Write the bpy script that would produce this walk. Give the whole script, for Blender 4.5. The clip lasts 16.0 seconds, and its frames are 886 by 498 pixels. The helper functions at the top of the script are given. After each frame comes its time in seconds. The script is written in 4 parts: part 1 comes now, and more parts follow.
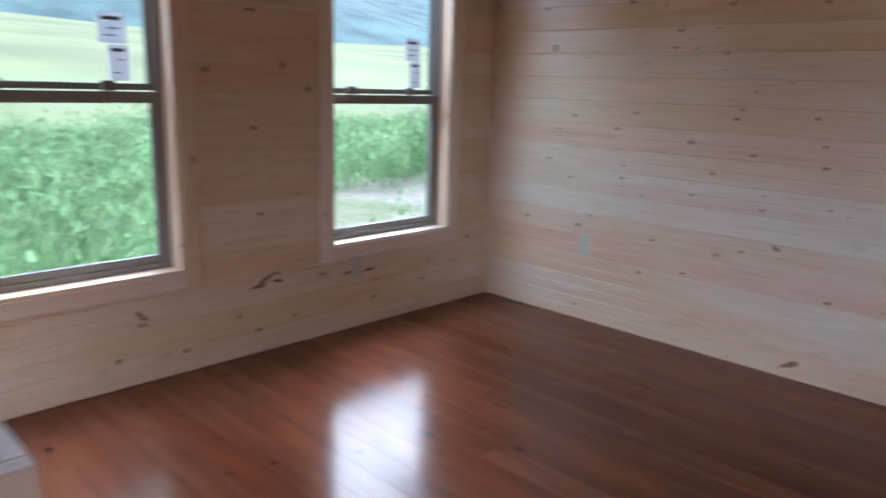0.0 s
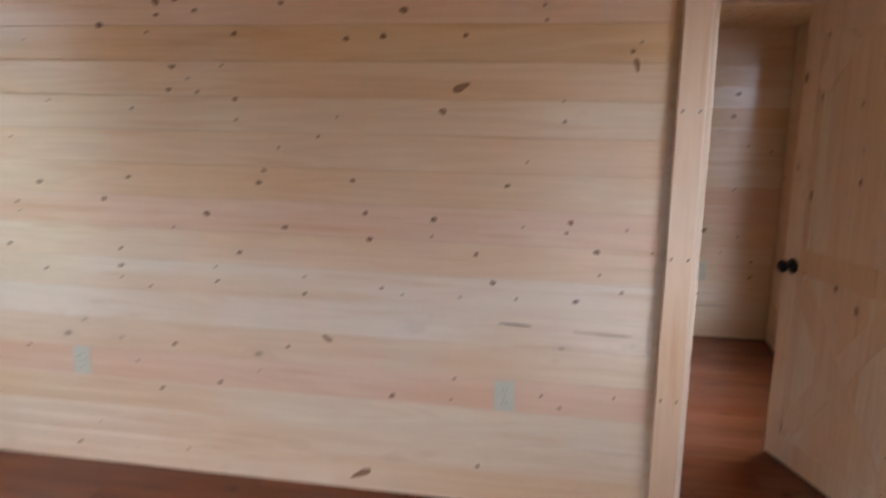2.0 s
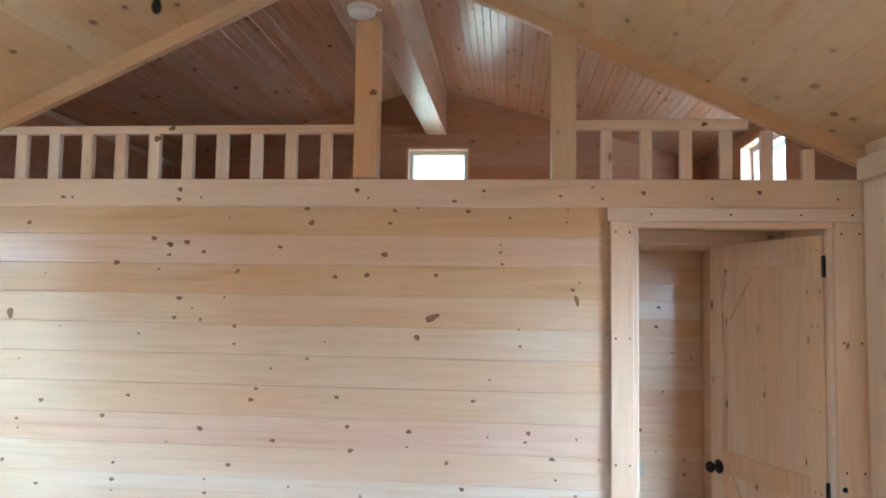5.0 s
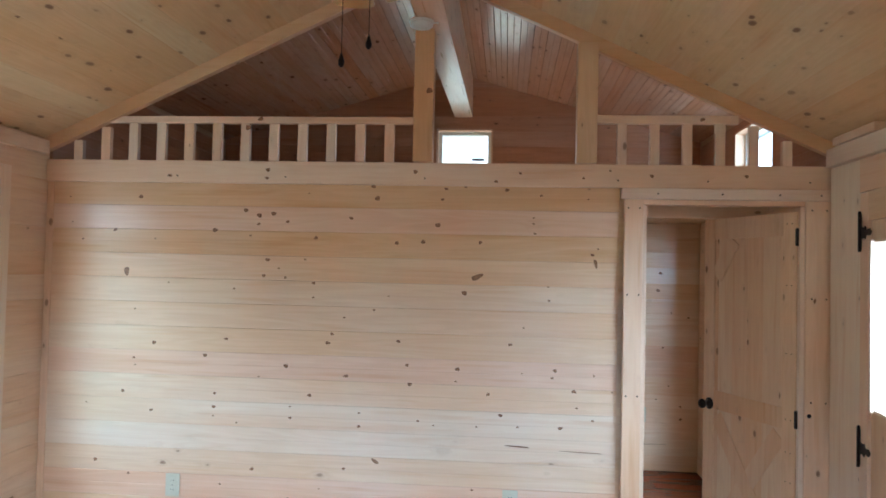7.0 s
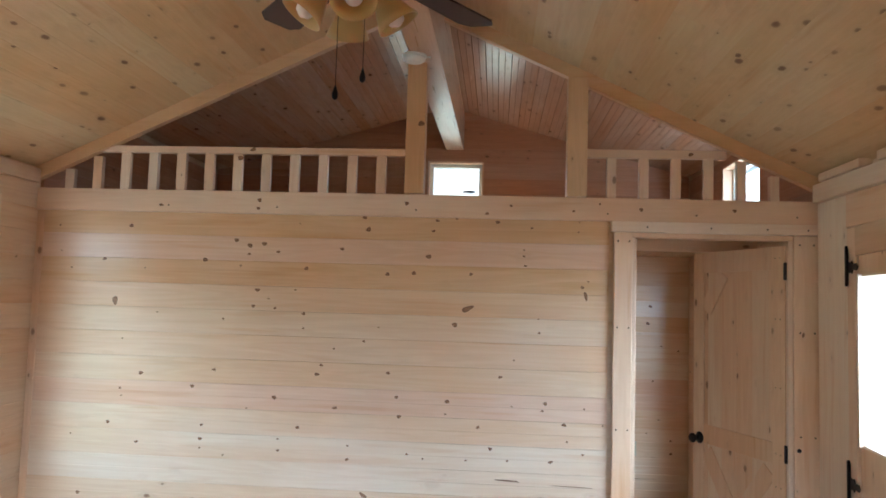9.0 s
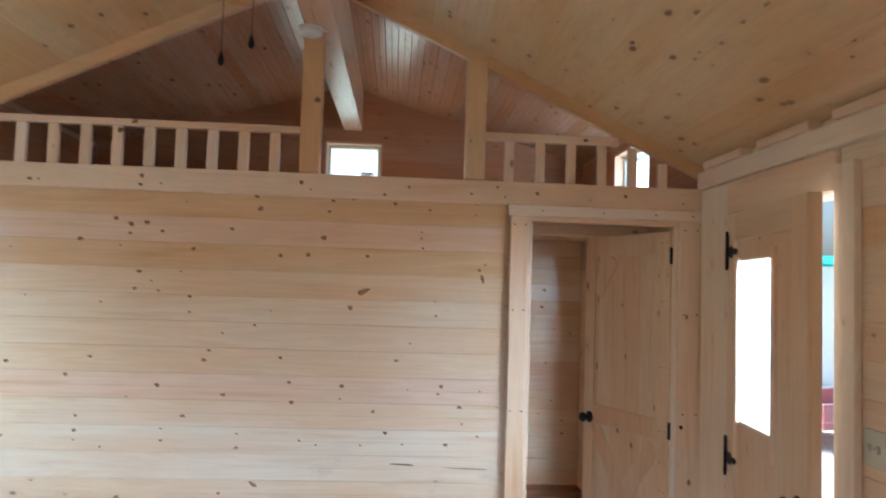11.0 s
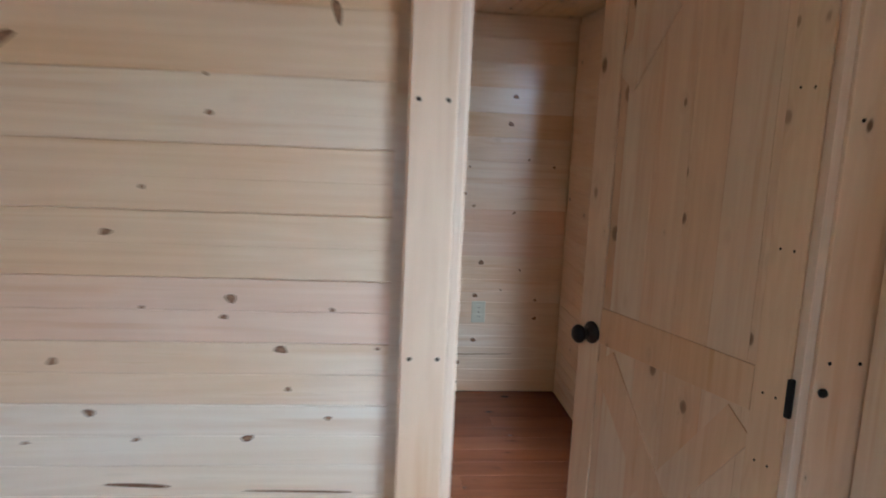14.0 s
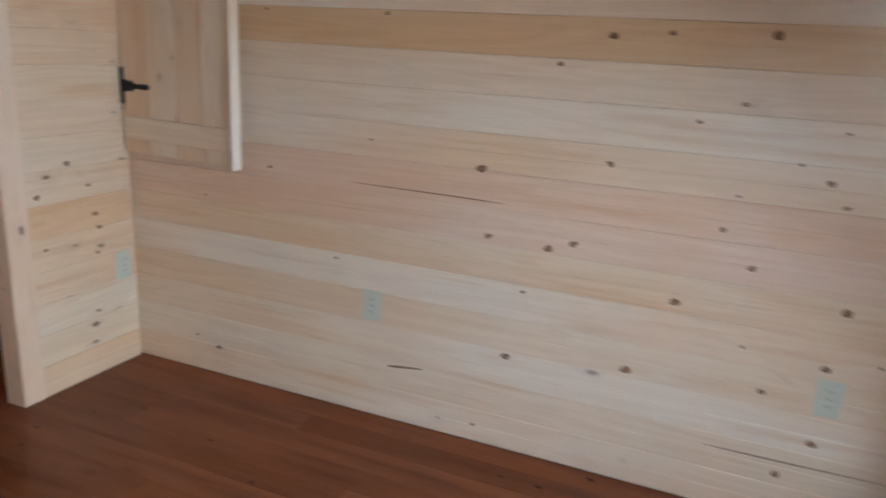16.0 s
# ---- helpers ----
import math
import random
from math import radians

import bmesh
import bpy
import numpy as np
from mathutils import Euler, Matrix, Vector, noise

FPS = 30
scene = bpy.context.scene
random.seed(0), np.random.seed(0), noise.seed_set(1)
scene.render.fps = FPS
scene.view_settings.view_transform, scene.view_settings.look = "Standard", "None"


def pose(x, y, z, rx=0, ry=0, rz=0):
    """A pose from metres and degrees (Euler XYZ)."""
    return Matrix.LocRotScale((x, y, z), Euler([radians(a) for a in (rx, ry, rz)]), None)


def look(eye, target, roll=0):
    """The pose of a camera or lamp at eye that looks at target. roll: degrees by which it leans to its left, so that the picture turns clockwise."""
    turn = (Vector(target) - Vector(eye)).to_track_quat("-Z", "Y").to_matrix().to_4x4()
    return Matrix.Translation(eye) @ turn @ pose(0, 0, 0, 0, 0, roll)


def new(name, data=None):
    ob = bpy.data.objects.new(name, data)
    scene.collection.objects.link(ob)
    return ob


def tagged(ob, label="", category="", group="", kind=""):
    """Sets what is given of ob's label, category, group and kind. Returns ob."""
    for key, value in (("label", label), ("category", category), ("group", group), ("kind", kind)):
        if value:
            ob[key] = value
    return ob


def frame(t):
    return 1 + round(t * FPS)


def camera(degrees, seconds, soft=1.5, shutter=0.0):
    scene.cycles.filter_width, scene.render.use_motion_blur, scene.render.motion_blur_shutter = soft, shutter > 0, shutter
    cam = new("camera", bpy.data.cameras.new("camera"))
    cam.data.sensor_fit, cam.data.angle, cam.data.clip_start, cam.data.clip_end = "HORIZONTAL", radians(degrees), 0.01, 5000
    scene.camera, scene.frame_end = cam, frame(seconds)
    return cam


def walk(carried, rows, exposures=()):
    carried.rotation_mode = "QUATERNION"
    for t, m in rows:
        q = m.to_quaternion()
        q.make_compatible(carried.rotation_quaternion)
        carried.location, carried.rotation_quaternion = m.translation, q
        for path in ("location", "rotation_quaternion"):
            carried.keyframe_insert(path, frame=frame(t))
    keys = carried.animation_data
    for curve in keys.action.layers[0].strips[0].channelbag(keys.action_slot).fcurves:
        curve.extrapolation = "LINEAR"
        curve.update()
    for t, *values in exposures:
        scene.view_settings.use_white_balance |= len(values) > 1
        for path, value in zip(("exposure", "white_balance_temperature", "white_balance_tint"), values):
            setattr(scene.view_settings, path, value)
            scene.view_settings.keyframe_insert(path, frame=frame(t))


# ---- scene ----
cam = camera(62.8, 16.0, soft=1.7, shutter=0.5)
PATH = [
    (0, (3.135, -3.637, 1.374), (1.772, -2.241, 0.933), 1.7),
    (0.5, (3.099, -3.412, 1.382), (2.051, -1.764, 0.953), 1.5),
    (1, (2.969, -3.208, 1.422), (2.228, -1.402, 0.985), 1.1),
    (1.5, (2.859, -2.944, 1.476), (2.366, -1.065, 1.002), 0.8),
    (2, (2.798, -2.643, 1.545), (2.455, -0.71, 1.163), 0.9),
    (2.5, (2.651, -2.475, 1.61), (2.66, -0.477, 1.52), 1.6),
    (3, (2.563, -2.419, 1.703), (2.65, -0.424, 1.815), 1.0),
    (3.5, (2.591, -2.482, 1.724), (2.598, -0.493, 1.932), 0.5),
    (4, (2.706, -2.646, 1.707), (2.621, -0.657, 1.898), 0.6),
    (4.5, (2.715, -2.866, 1.705), (2.548, -0.88, 1.872), 0.6),
    (6.8, (2.553, -3.777, 1.635), (2.378, -1.785, 1.695), 1.4),
    (7, (2.537, -3.805, 1.65), (2.362, -1.813, 1.708), 1.3),
    (7.5, (2.502, -3.826, 1.643), (2.347, -1.835, 1.751), 1.8),
    (8, (2.527, -3.823, 1.645), (2.368, -1.834, 1.785), 1.7),
    (10.5, (2.537, -3.788, 1.651), (2.515, -1.793, 1.8), 1.9),
    (11, (2.544, -3.749, 1.639), (2.673, -1.756, 1.751), 1.8),
    (11.5, (2.665, -3.571, 1.624), (2.858, -1.58, 1.637), 2.1),
    (12, (2.626, -3.255, 1.559), (2.85, -1.267, 1.579), 2.1),
    (12.5, (2.658, -2.847, 1.572), (2.856, -0.858, 1.509), 2.2),
    (13, (2.736, -2.385, 1.521), (2.916, -0.401, 1.344), 1.7),
    (13.5, (2.822, -1.919, 1.529), (3.022, 0.058, 1.303), 2.3),
    (14, (3.062, -1.432, 1.5), (3.272, 0.528, 1.162), 2.6),
    (14.5, (3.268, -0.972, 1.482), (3.43, 0.973, 1.047), 3.0),
    (15, (3.423, -0.519, 1.465), (3.497, 1.421, 0.981), 4.3),
    (15.5, (3.469, -0.127, 1.451), (3.114, 1.769, 0.922), 2.8),
    (16, (3.352, 0.119, 1.458), (2.62, 1.902, 0.923), 3.2),
]
walk(cam, [(t, look(eye, target, roll)) for t, eye, target, roll in PATH],
     [(0, -0.12, 4950, 12), (0.5, 0.1, 5500, 15), (1.0, 0.35, 5800, 16), (2.0, 0.45, 5750, 14), (2.5, 0.58, 5900, 10), (3.0, 1.05, 6000, 5), (3.6, 1.30, 5500, 2), (4.5, 1.33, 4950, 1), (7, 0.92, 5050, 2), (8, 0.93, 5300, 3), (11, 0.93, 5180, 2), (13, 0.78, 5120, 2), (14.5, 0.64, 5020, 3), (15.4, 0.82, 5300, 4), (16, 0.85, 5150, 3)])

# ---------------------------------------------------------------- world, sun
world = bpy.data.worlds.new("world")
scene.world = world
world.use_nodes = True
wn = world.node_tree
sky = wn.nodes.new("ShaderNodeTexSky")
sky.sky_type = "NISHITA"
sky.sun_disc = False
sky.sun_elevation = radians(42)
sky.sun_rotation = radians(315)
sky.air_density, sky.dust_density, sky.ozone_density = 1.0, 6.0, 1.0
wn.links.new(sky.outputs[0], wn.nodes["Background"].inputs[0])
wn.nodes["Background"].inputs[1].default_value = 0.15
sun_data = bpy.data.lights.new("sun", "SUN")
sun_data.energy, sun_data.angle, sun_data.color = 4.6, radians(35), (1.0, 0.96, 0.9)
sun = new("sun", sun_data)
sun.matrix_world = look((0, 0, 20), (10 * math.sin(radians(45)), -10 * math.cos(radians(45)), 20 - 10 * math.tan(radians(42))))



BACK_Y = -5.3                            # the end wall behind


def daylight(name, where, turn, wide, high, watts, down=0, spread=180):
    """An area lamp in a window's opening, in place of the sky seen from inside."""
    data = bpy.data.lights.new(name, "AREA")
    data.shape, data.size, data.size_y, data.energy, data.color, data.spread = "RECTANGLE", wide, high, watts, (0.90, 0.96, 1.0), radians(spread)
    new(name, data).matrix_world = pose(*where) @ pose(0, 0, 0, 0, 0, turn) @ pose(0, 0, 0, 90 - down)


for y in (-0.845, -2.615):
    daylight("window_light", (-0.085, y, 1.93), -90, 0.8, 0.16, 1, down=20)
    data = bpy.data.lights.new("window_light", "AREA")
    data.shape, data.size, data.size_y, data.energy, data.color = "RECTANGLE", 2.0, 1.5, 58, (0.74, 0.89, 1.0)
    new("window_light", data).matrix_world = look((-1.1, y, 2.85), (0.6, y, 1.0))
for x in (1.0, 3.1):
    daylight("south_window_light", (x, BACK_Y - 0.06, 1.0), 9, 0.85, 1.0, 30, down=47, spread=106)
    daylight("south_ground_light", (x, BACK_Y - 0.05, 1.85), 0, 0.85, 0.3, 4.2, down=-62, spread=95)
daylight("back_window_light", (4.26, 1.25, 1.28), 90, 0.7, 1.2, 17, down=30, spread=130)
daylight("loft_window_light", (4.29, 1.19, 2.47), 90, 0.64, 0.3, 1.3)
daylight("gable_window_light", (2.17, 2.65, 2.58), 180, 0.36, 0.46, 0.2)
daylight("door_light", (4.34, -0.25, 1.44), 90, 0.9, 0.85, 4)
data = bpy.data.lights.new("porch_light", "AREA")           # open sky over the porch, through the door's glass
data.shape, data.size, data.size_y, data.energy, data.color = "RECTANGLE", 1.1, 1.0, 40, (0.86, 0.94, 1.0)
new("porch_sky_light", data).matrix_world = look((5.0, -1.3, 1.95), (2.8, 0.0, 0.7))


# ---------------------------------------------------------------- materials
def material(name):
    m = bpy.data.materials.new(name)
    m.use_nodes = True
    return m, m.node_tree.nodes, m.node_tree.links, m.node_tree.nodes["Principled BSDF"]


def ramp(nodes, links, fac, stops):
    r = nodes.new("ShaderNodeValToRGB")
    while len(r.color_ramp.elements) < len(stops):
        r.color_ramp.elements.new(0.5)
    for e, (p, c) in zip(r.color_ramp.elements, stops):
        e.position, e.color = p, (*c, 1)
    links.new(fac, r.inputs[0])
    return r.outputs[0]


def mix(nodes, links, kind, fac, a, b):
    m = nodes.new("ShaderNodeMix")
    m.data_type, m.blend_type = "RGBA", kind
    for i, v in ((0, fac), (6, a), (7, b)):
        if isinstance(v, (int, float)):
            m.inputs[i].default_value = v
        elif isinstance(v, tuple):
            m.inputs[i].default_value = (*v, 1)
        else:
            links.new(v, m.inputs[i])
    return m.outputs[2]


def calc(nodes, links, op, *vals):
    m = nodes.new("ShaderNodeMath")
    m.operation = op
    for i, v in enumerate(vals):
        if isinstance(v, (int, float)):
            m.inputs[i].default_value = v
        else:
            links.new(v, m.inputs[i])
    return m.outputs[0]


def wood(name, grain, light, dark, knot, rough=0.36, knots=1.0, joined=False, coat=0.0, figure=1.0, contrast=0.55, relief=0.25, fine_grain=75.0, gloss_vary=0.18, blotch=(0.93, 0.76, 0.58), knot_size=1.0, tones=0.7, coat_rough=0.16):
    """Softwood boards: streaks and cathedral figure along the grain axis, dark knots with a warm halo, a tone of its own for each board."""
    m, nodes, links, bsdf = material(name)
    where = nodes.new("ShaderNodeTexCoord")
    tone = nodes.new("ShaderNodeNewGeometry").outputs["Random Per Island"] if joined else nodes.new("ShaderNodeObjectInfo").outputs["Random"]
    shift = nodes.new("ShaderNodeVectorMath")
    shift.operation = "SCALE"
    shift.inputs[0].default_value = (37.0, 19.0, 53.0)
    links.new(tone, shift.inputs[3])
    moved = nodes.new("ShaderNodeVectorMath")
    moved.operation = "ADD"
    links.new(where.outputs["Object"], moved.inputs[0])
    links.new(shift.outputs[0], moved.inputs[1])

    def scaled(along, across):
        s = nodes.new("ShaderNodeVectorMath")
        s.operation = "MULTIPLY"
        s.inputs[1].default_value = [along if "xyz"[n] == grain else across for n in range(3)]
        links.new(moved.outputs[0], s.inputs[0])
        return s.outputs[0]

    # knots: cells of which only some carry one, each with a size of its own
    cell = nodes.new("ShaderNodeTexVoronoi")
    cell.inputs["Scale"].default_value = 1.0
    warp = nodes.new("ShaderNodeTexNoise")
    warp.inputs["Scale"].default_value, warp.inputs["Detail"].default_value = 1.0, 2.0
    links.new(scaled(22.0, 55.0), warp.inputs["Vector"])
    bent = nodes.new("ShaderNodeVectorMath")
    bent.operation = "MULTIPLY_ADD"
    bent.inputs[1].default_value = (0.10, 0.10, 0.10)
    links.new(warp.outputs["Color"], bent.inputs[0])
    links.new(scaled(7.0, 13.0), bent.inputs[2])
    links.new(bent.outputs[0], cell.inputs["Vector"])
    pick = nodes.new("ShaderNodeSeparateColor")
    links.new(cell.outputs["Color"], pick.inputs[0])
    size = calc(nodes, links, "MULTIPLY_ADD", calc(nodes, links, "POWER", pick.outputs[0], 1.6), 0.125 * knot_size, 0.05 * knot_size)
    has = calc(nodes, links, "GREATER_THAN", pick.outputs[1], 1.0 - 0.9 * knots)
    near = calc(nodes, links, "DIVIDE", cell.outputs["Distance"], size)
    core = calc(nodes, links, "MULTIPLY", has, calc(nodes, links, "SUBTRACT", 1.0, calc(nodes, links, "SMOOTH_MIN", 1.0, calc(nodes, links, "POWER", near, 5.0), 0.1)))
    halo = calc(nodes, links, "MULTIPLY", has, calc(nodes, links, "POWER", 2.718, calc(nodes, links, "MULTIPLY", -0.9, near)))
    # grain, bent round the knots
    fine = nodes.new("ShaderNodeTexNoise")
    fine.inputs["Scale"].default_value, fine.inputs["Detail"].default_value = 1.0, 5.0
    links.new(scaled(2.2, fine_grain), fine.inputs["Vector"])
    broad = nodes.new("ShaderNodeTexNoise")
    broad.inputs["Scale"].default_value, broad.inputs["Detail"].default_value = 1.0, 3.0
    broad.inputs["Distortion"].default_value = 0.6
    links.new(scaled(0.8, 11.0), broad.inputs["Vector"])
    rings = calc(nodes, links, "MULTIPLY_ADD", calc(nodes, links, "SINE", calc(nodes, links, "MULTIPLY", calc(nodes, links, "ADD", broad.outputs[0], calc(nodes, links, "MULTIPLY", halo, 0.5)), 42.0 * figure)), 0.5, 0.5)
    streak = calc(nodes, links, "MULTIPLY_ADD", rings, 0.26, calc(nodes, links, "MULTIPLY", fine.outputs[0], 0.70))
    base = mix(nodes, links, "MIX", ramp(nodes, links, streak, [(0.25, (0, 0, 0)), (0.8, (contrast,) * 3)]), light, dark)
    stain = nodes.new("ShaderNodeTexNoise")
    stain.inputs["Scale"].default_value = 1.0
    links.new(scaled(0.5, 2.2), stain.inputs["Vector"])
    base = mix(nodes, links, "MULTIPLY", tones, base, ramp(nodes, links, tone, [(0.0, (1.0, 1.0, 1.0)), (0.25, (0.98, 0.87, 0.80)), (0.5, (1.0, 0.99, 0.97)), (0.7, (0.98, 0.84, 0.74)), (0.88, (0.96, 0.74, 0.54)), (1.0, (0.97, 0.92, 0.88))]))
    base = mix(nodes, links, "MULTIPLY", 0.7, base, ramp(nodes, links, stain.outputs[0], [(0.36, blotch), (0.58, (1, 1, 1))]))
    resin = nodes.new("ShaderNodeTexNoise")
    resin.inputs["Scale"].default_value, resin.inputs["Detail"].default_value = 1.0, 3.0
    links.new(scaled(1.5, 24.0), resin.inputs["Vector"])
    base = mix(nodes, links, "MULTIPLY", 0.7, base, ramp(nodes, links, resin.outputs[0], [(0.58, (1, 1, 1)), (0.80, (0.84, 0.66, 0.48))]))
    base = mix(nodes, links, "MIX", calc(nodes, links, "MULTIPLY", halo, 0.55), base, tuple(0.5 * a + 0.5 * b for a, b in zip(dark, knot)))
    base = mix(nodes, links, "MIX", calc(nodes, links, "MULTIPLY", core, calc(nodes, links, "MULTIPLY_ADD", pick.outputs[2], 0.5, 0.5)), base, knot)
    links.new(base, bsdf.inputs["Base Color"])
    links.new(calc(nodes, links, "MULTIPLY_ADD", fine.outputs[0], gloss_vary, rough - gloss_vary / 2), bsdf.inputs["Roughness"])
    bsdf.inputs["Coat Weight"].default_value = coat
    bsdf.inputs["Coat Roughness"].default_value = coat_rough
    bump = nodes.new("ShaderNodeBump")
    bump.inputs["Strength"].default_value, bump.inputs["Distance"].default_value = relief, 0.003
    links.new(calc(nodes, links, "ADD", streak, calc(nodes, links, "MULTIPLY", core, -0.6)), bump.inputs["Height"])
    links.new(bump.outputs[0], bsdf.inputs["Normal"])
    return m


PINE_LIGHT, PINE_DARK, KNOT = (0.79, 0.65, 0.48), (0.66, 0.485, 0.325), (0.17, 0.070, 0.026)
PINE = {g: wood("pine_" + g, g, PINE_LIGHT, PINE_DARK, KNOT, knots=0.12 if g == "x" else 0.6, rough=0.32, tones=0.35 if g == "x" else 0.6, coat=0.6 if g == "x" else 0.0, coat_rough=0.22) for g in "xyz"}
PINE_PALE = wood("pine_pale", "x", (0.82, 0.71, 0.57), (0.71, 0.56, 0.41), KNOT, knots=0.12, rough=0.30, tones=0.25, coat=0.6, coat_rough=0.22)
PINE_ROSY = wood("pine_rosy", "x", (0.78, 0.58, 0.43), (0.66, 0.43, 0.29), KNOT, knots=0.12, rough=0.32, tones=0.25, coat=0.6, coat_rough=0.22)
PINE_AMBER = wood("pine_amber", "x", (0.74, 0.53, 0.32), (0.60, 0.38, 0.20), KNOT, knots=0.12, rough=0.34, tones=0.25, coat=0.6, coat_rough=0.22)
PINE_CEILING = wood("pine_ceiling", "y", (0.73, 0.595, 0.37), (0.62, 0.465, 0.26), KNOT, rough=0.40, joined=True, knots=1.1, knot_size=1.35)
PINE_LOFT = wood("pine_loft_ceiling", "y", (0.74, 0.535, 0.39), (0.60, 0.375, 0.245), KNOT, rough=0.26, joined=True, knots=0.9, knot_size=1.3, relief=0.05, gloss_vary=0.06, coat=0.5, coat_rough=0.24)
# same pine on the loft walls, its shade and red bounce put into the colour
SHADED_LOFT_X, SHADED_LOFT_Y = [wood("pine_loft_wall_shaded_" + g, g, (0.60, 0.345, 0.215), (0.46, 0.235, 0.135), KNOT, rough=0.34, knots=0.7, tones=0.4) for g in "xy"]
PINE_JOINED = {g: wood("pine_joined_" + g, g, PINE_LIGHT, PINE_DARK, KNOT, joined=True, knots=0.7) for g in "xyz"}
FLOOR = wood("stained_floor", "x", (0.205, 0.070, 0.030), (0.060, 0.020, 0.010), (0.02, 0.007, 0.004), rough=0.17, knots=0.5, contrast=0.8, relief=0.0, fine_grain=10.0, figure=0.2, gloss_vary=0.05, blotch=(0.68, 0.60, 0.54))
FLOOR.node_tree.nodes["Principled BSDF"].inputs["Specular IOR Level"].default_value = 0.17


def paint(name, colour, rough=0.5, metal=0.0, vary=0.08, scale=30.0):
    m, nodes, links, bsdf = material(name)
    n = nodes.new("ShaderNodeTexNoise")
    n.inputs["Scale"].default_value, n.inputs["Detail"].default_value = scale, 4.0
    links.new(nodes.new("ShaderNodeTexCoord").outputs["Object"], n.inputs["Vector"])
    c = ramp(nodes, links, n.outputs[0], [(0.3, tuple(v * (1 - vary) for v in colour)), (0.7, tuple(min(1, v * (1 + vary)) for v in colour))])
    links.new(c, bsdf.inputs["Base Color"])
    bsdf.inputs["Roughness"].default_value, bsdf.inputs["Metallic"].default_value = rough, metal
    return m


BLACK = paint("black_iron", (0.012, 0.012, 0.013), 0.4, 0.6)
ALMOND = paint("almond_plastic", (0.58, 0.56, 0.44), 0.35, vary=0.02)
SLOT = paint("dark_slot", (0.03, 0.03, 0.03), 0.6)
WHITE = paint("white_plastic", (0.78, 0.78, 0.75), 0.4, vary=0.02)
BRONZE = paint("window_bronze", (0.27, 0.25, 0.22), 0.45, vary=0.05)
PAPER = paint("label_paper", (0.75, 0.75, 0.75), 0.7, vary=0.03)
paper_nodes, paper_links = PAPER.node_tree.nodes, PAPER.node_tree.links
glow_through = paper_nodes.new("ShaderNodeBsdfTranslucent")
glow_through.inputs[0].default_value = (0.9, 0.9, 0.92, 1)
paper_mix = paper_nodes.new("ShaderNodeMixShader")
paper_mix.inputs[0].default_value = 0.3
paper_links.new(paper_nodes["Principled BSDF"].outputs[0], paper_mix.inputs[1])
paper_links.new(glow_through.outputs[0], paper_mix.inputs[2])
paper_links.new(paper_mix.outputs[0], paper_nodes["Material Output"].inputs[0])
INK = paint("label_ink", (0.05, 0.05, 0.06), 0.7)
BLADE = paint("fan_blade_brown", (0.05, 0.018, 0.013), 0.62, vary=0.3, scale=12)
SCREW = paint("dark_screw", (0.03, 0.025, 0.02), 0.5, 0.8)

GLASS, nodes, links, bsdf = material("pane_glass")
bsdf.inputs["Base Color"].default_value = (0.97, 0.99, 0.98, 1)
bsdf.inputs["Roughness"].default_value = 0.0
bsdf.inputs["IOR"].default_value = 1.05
bsdf.inputs["Transmission Weight"].default_value = 1.0
SHADE, nodes, links, bsdf = material("amber_shade")
bsdf.inputs["Base Color"].default_value = (0.50, 0.37, 0.15, 1)
bsdf.inputs["Roughness"].default_value = 0.35
bsdf.inputs["Subsurface Weight"].default_value = 0.3
BULB = paint("bulb_white", (0.85, 0.84, 0.8), 0.3, vary=0.01)


# ---------------------------------------------------------------- building helpers
def box(bm, x0, x1, y0, y1, z0, z1, bevel=0.0):
    r = bmesh.ops.create_cube(bm, size=1.0)
    vs = r["verts"]
    for v in vs:
        v.co = Vector((x0 + (v.co.x + 0.5) * (x1 - x0), y0 + (v.co.y + 0.5) * (y1 - y0), z0 + (v.co.z + 0.5) * (z1 - z0)))
    if bevel:
        es = {e for v in vs for e in v.link_edges}
        bmesh.ops.bevel(bm, geom=list(es), offset=bevel, segments=2, affect="EDGES", profile=0.5)
    return bm


def boxed(x0, x1, y0, y1, z0, z1, bevel=0.0):
    return box(bmesh.new(), x0, x1, y0, y1, z0, z1, bevel)


def spun(profile, m=None, steps=24):
    """A turned piece: (radius, height) pairs round the z axis."""
    bm = bmesh.new()
    rings = []
    for r, z in profile:
        rings.append([bm.verts.new((r * math.cos(2 * math.pi * k / steps), r * math.sin(2 * math.pi * k / steps), z)) for k in range(steps)])
    for a, b in zip(rings, rings[1:]):
        for k in range(steps):
            bm.faces.new((a[k], a[(k + 1) % steps], b[(k + 1) % steps], b[k]))
    bm.faces.new(rings[0][::-1])
    bm.faces.new(rings[-1])
    for f in bm.faces:
        f.smooth = True
    if m is not None:
        bm.transform(m)
    return bm


def prism(points, depth, m=None):
    """A flat outline in x and y, given depth along z."""
    bm = bmesh.new()
    a = [bm.verts.new((x, y, 0)) for x, y in points]
    b = [bm.verts.new((x, y, depth)) for x, y in points]
    n = len(points)
    bm.faces.new(a[::-1])
    bm.faces.new(b)
    for k in range(n):
        bm.faces.new((a[k], a[(k + 1) % n], b[(k + 1) % n], b[k]))
    bmesh.ops.recalc_face_normals(bm, faces=bm.faces)
    if m is not None:
        bm.transform(m)
    return bm


def mesh_of(name, bm, mat):
    me = bpy.data.meshes.new(name)
    bm.to_mesh(me)
    bm.free()
    me.materials.append(mat)
    return me


def part(name, bm, mat, parent=None, label=""):
    ob = new(name, mesh_of(name, bm, mat))
    ob.parent = parent
    return tagged(ob, label)


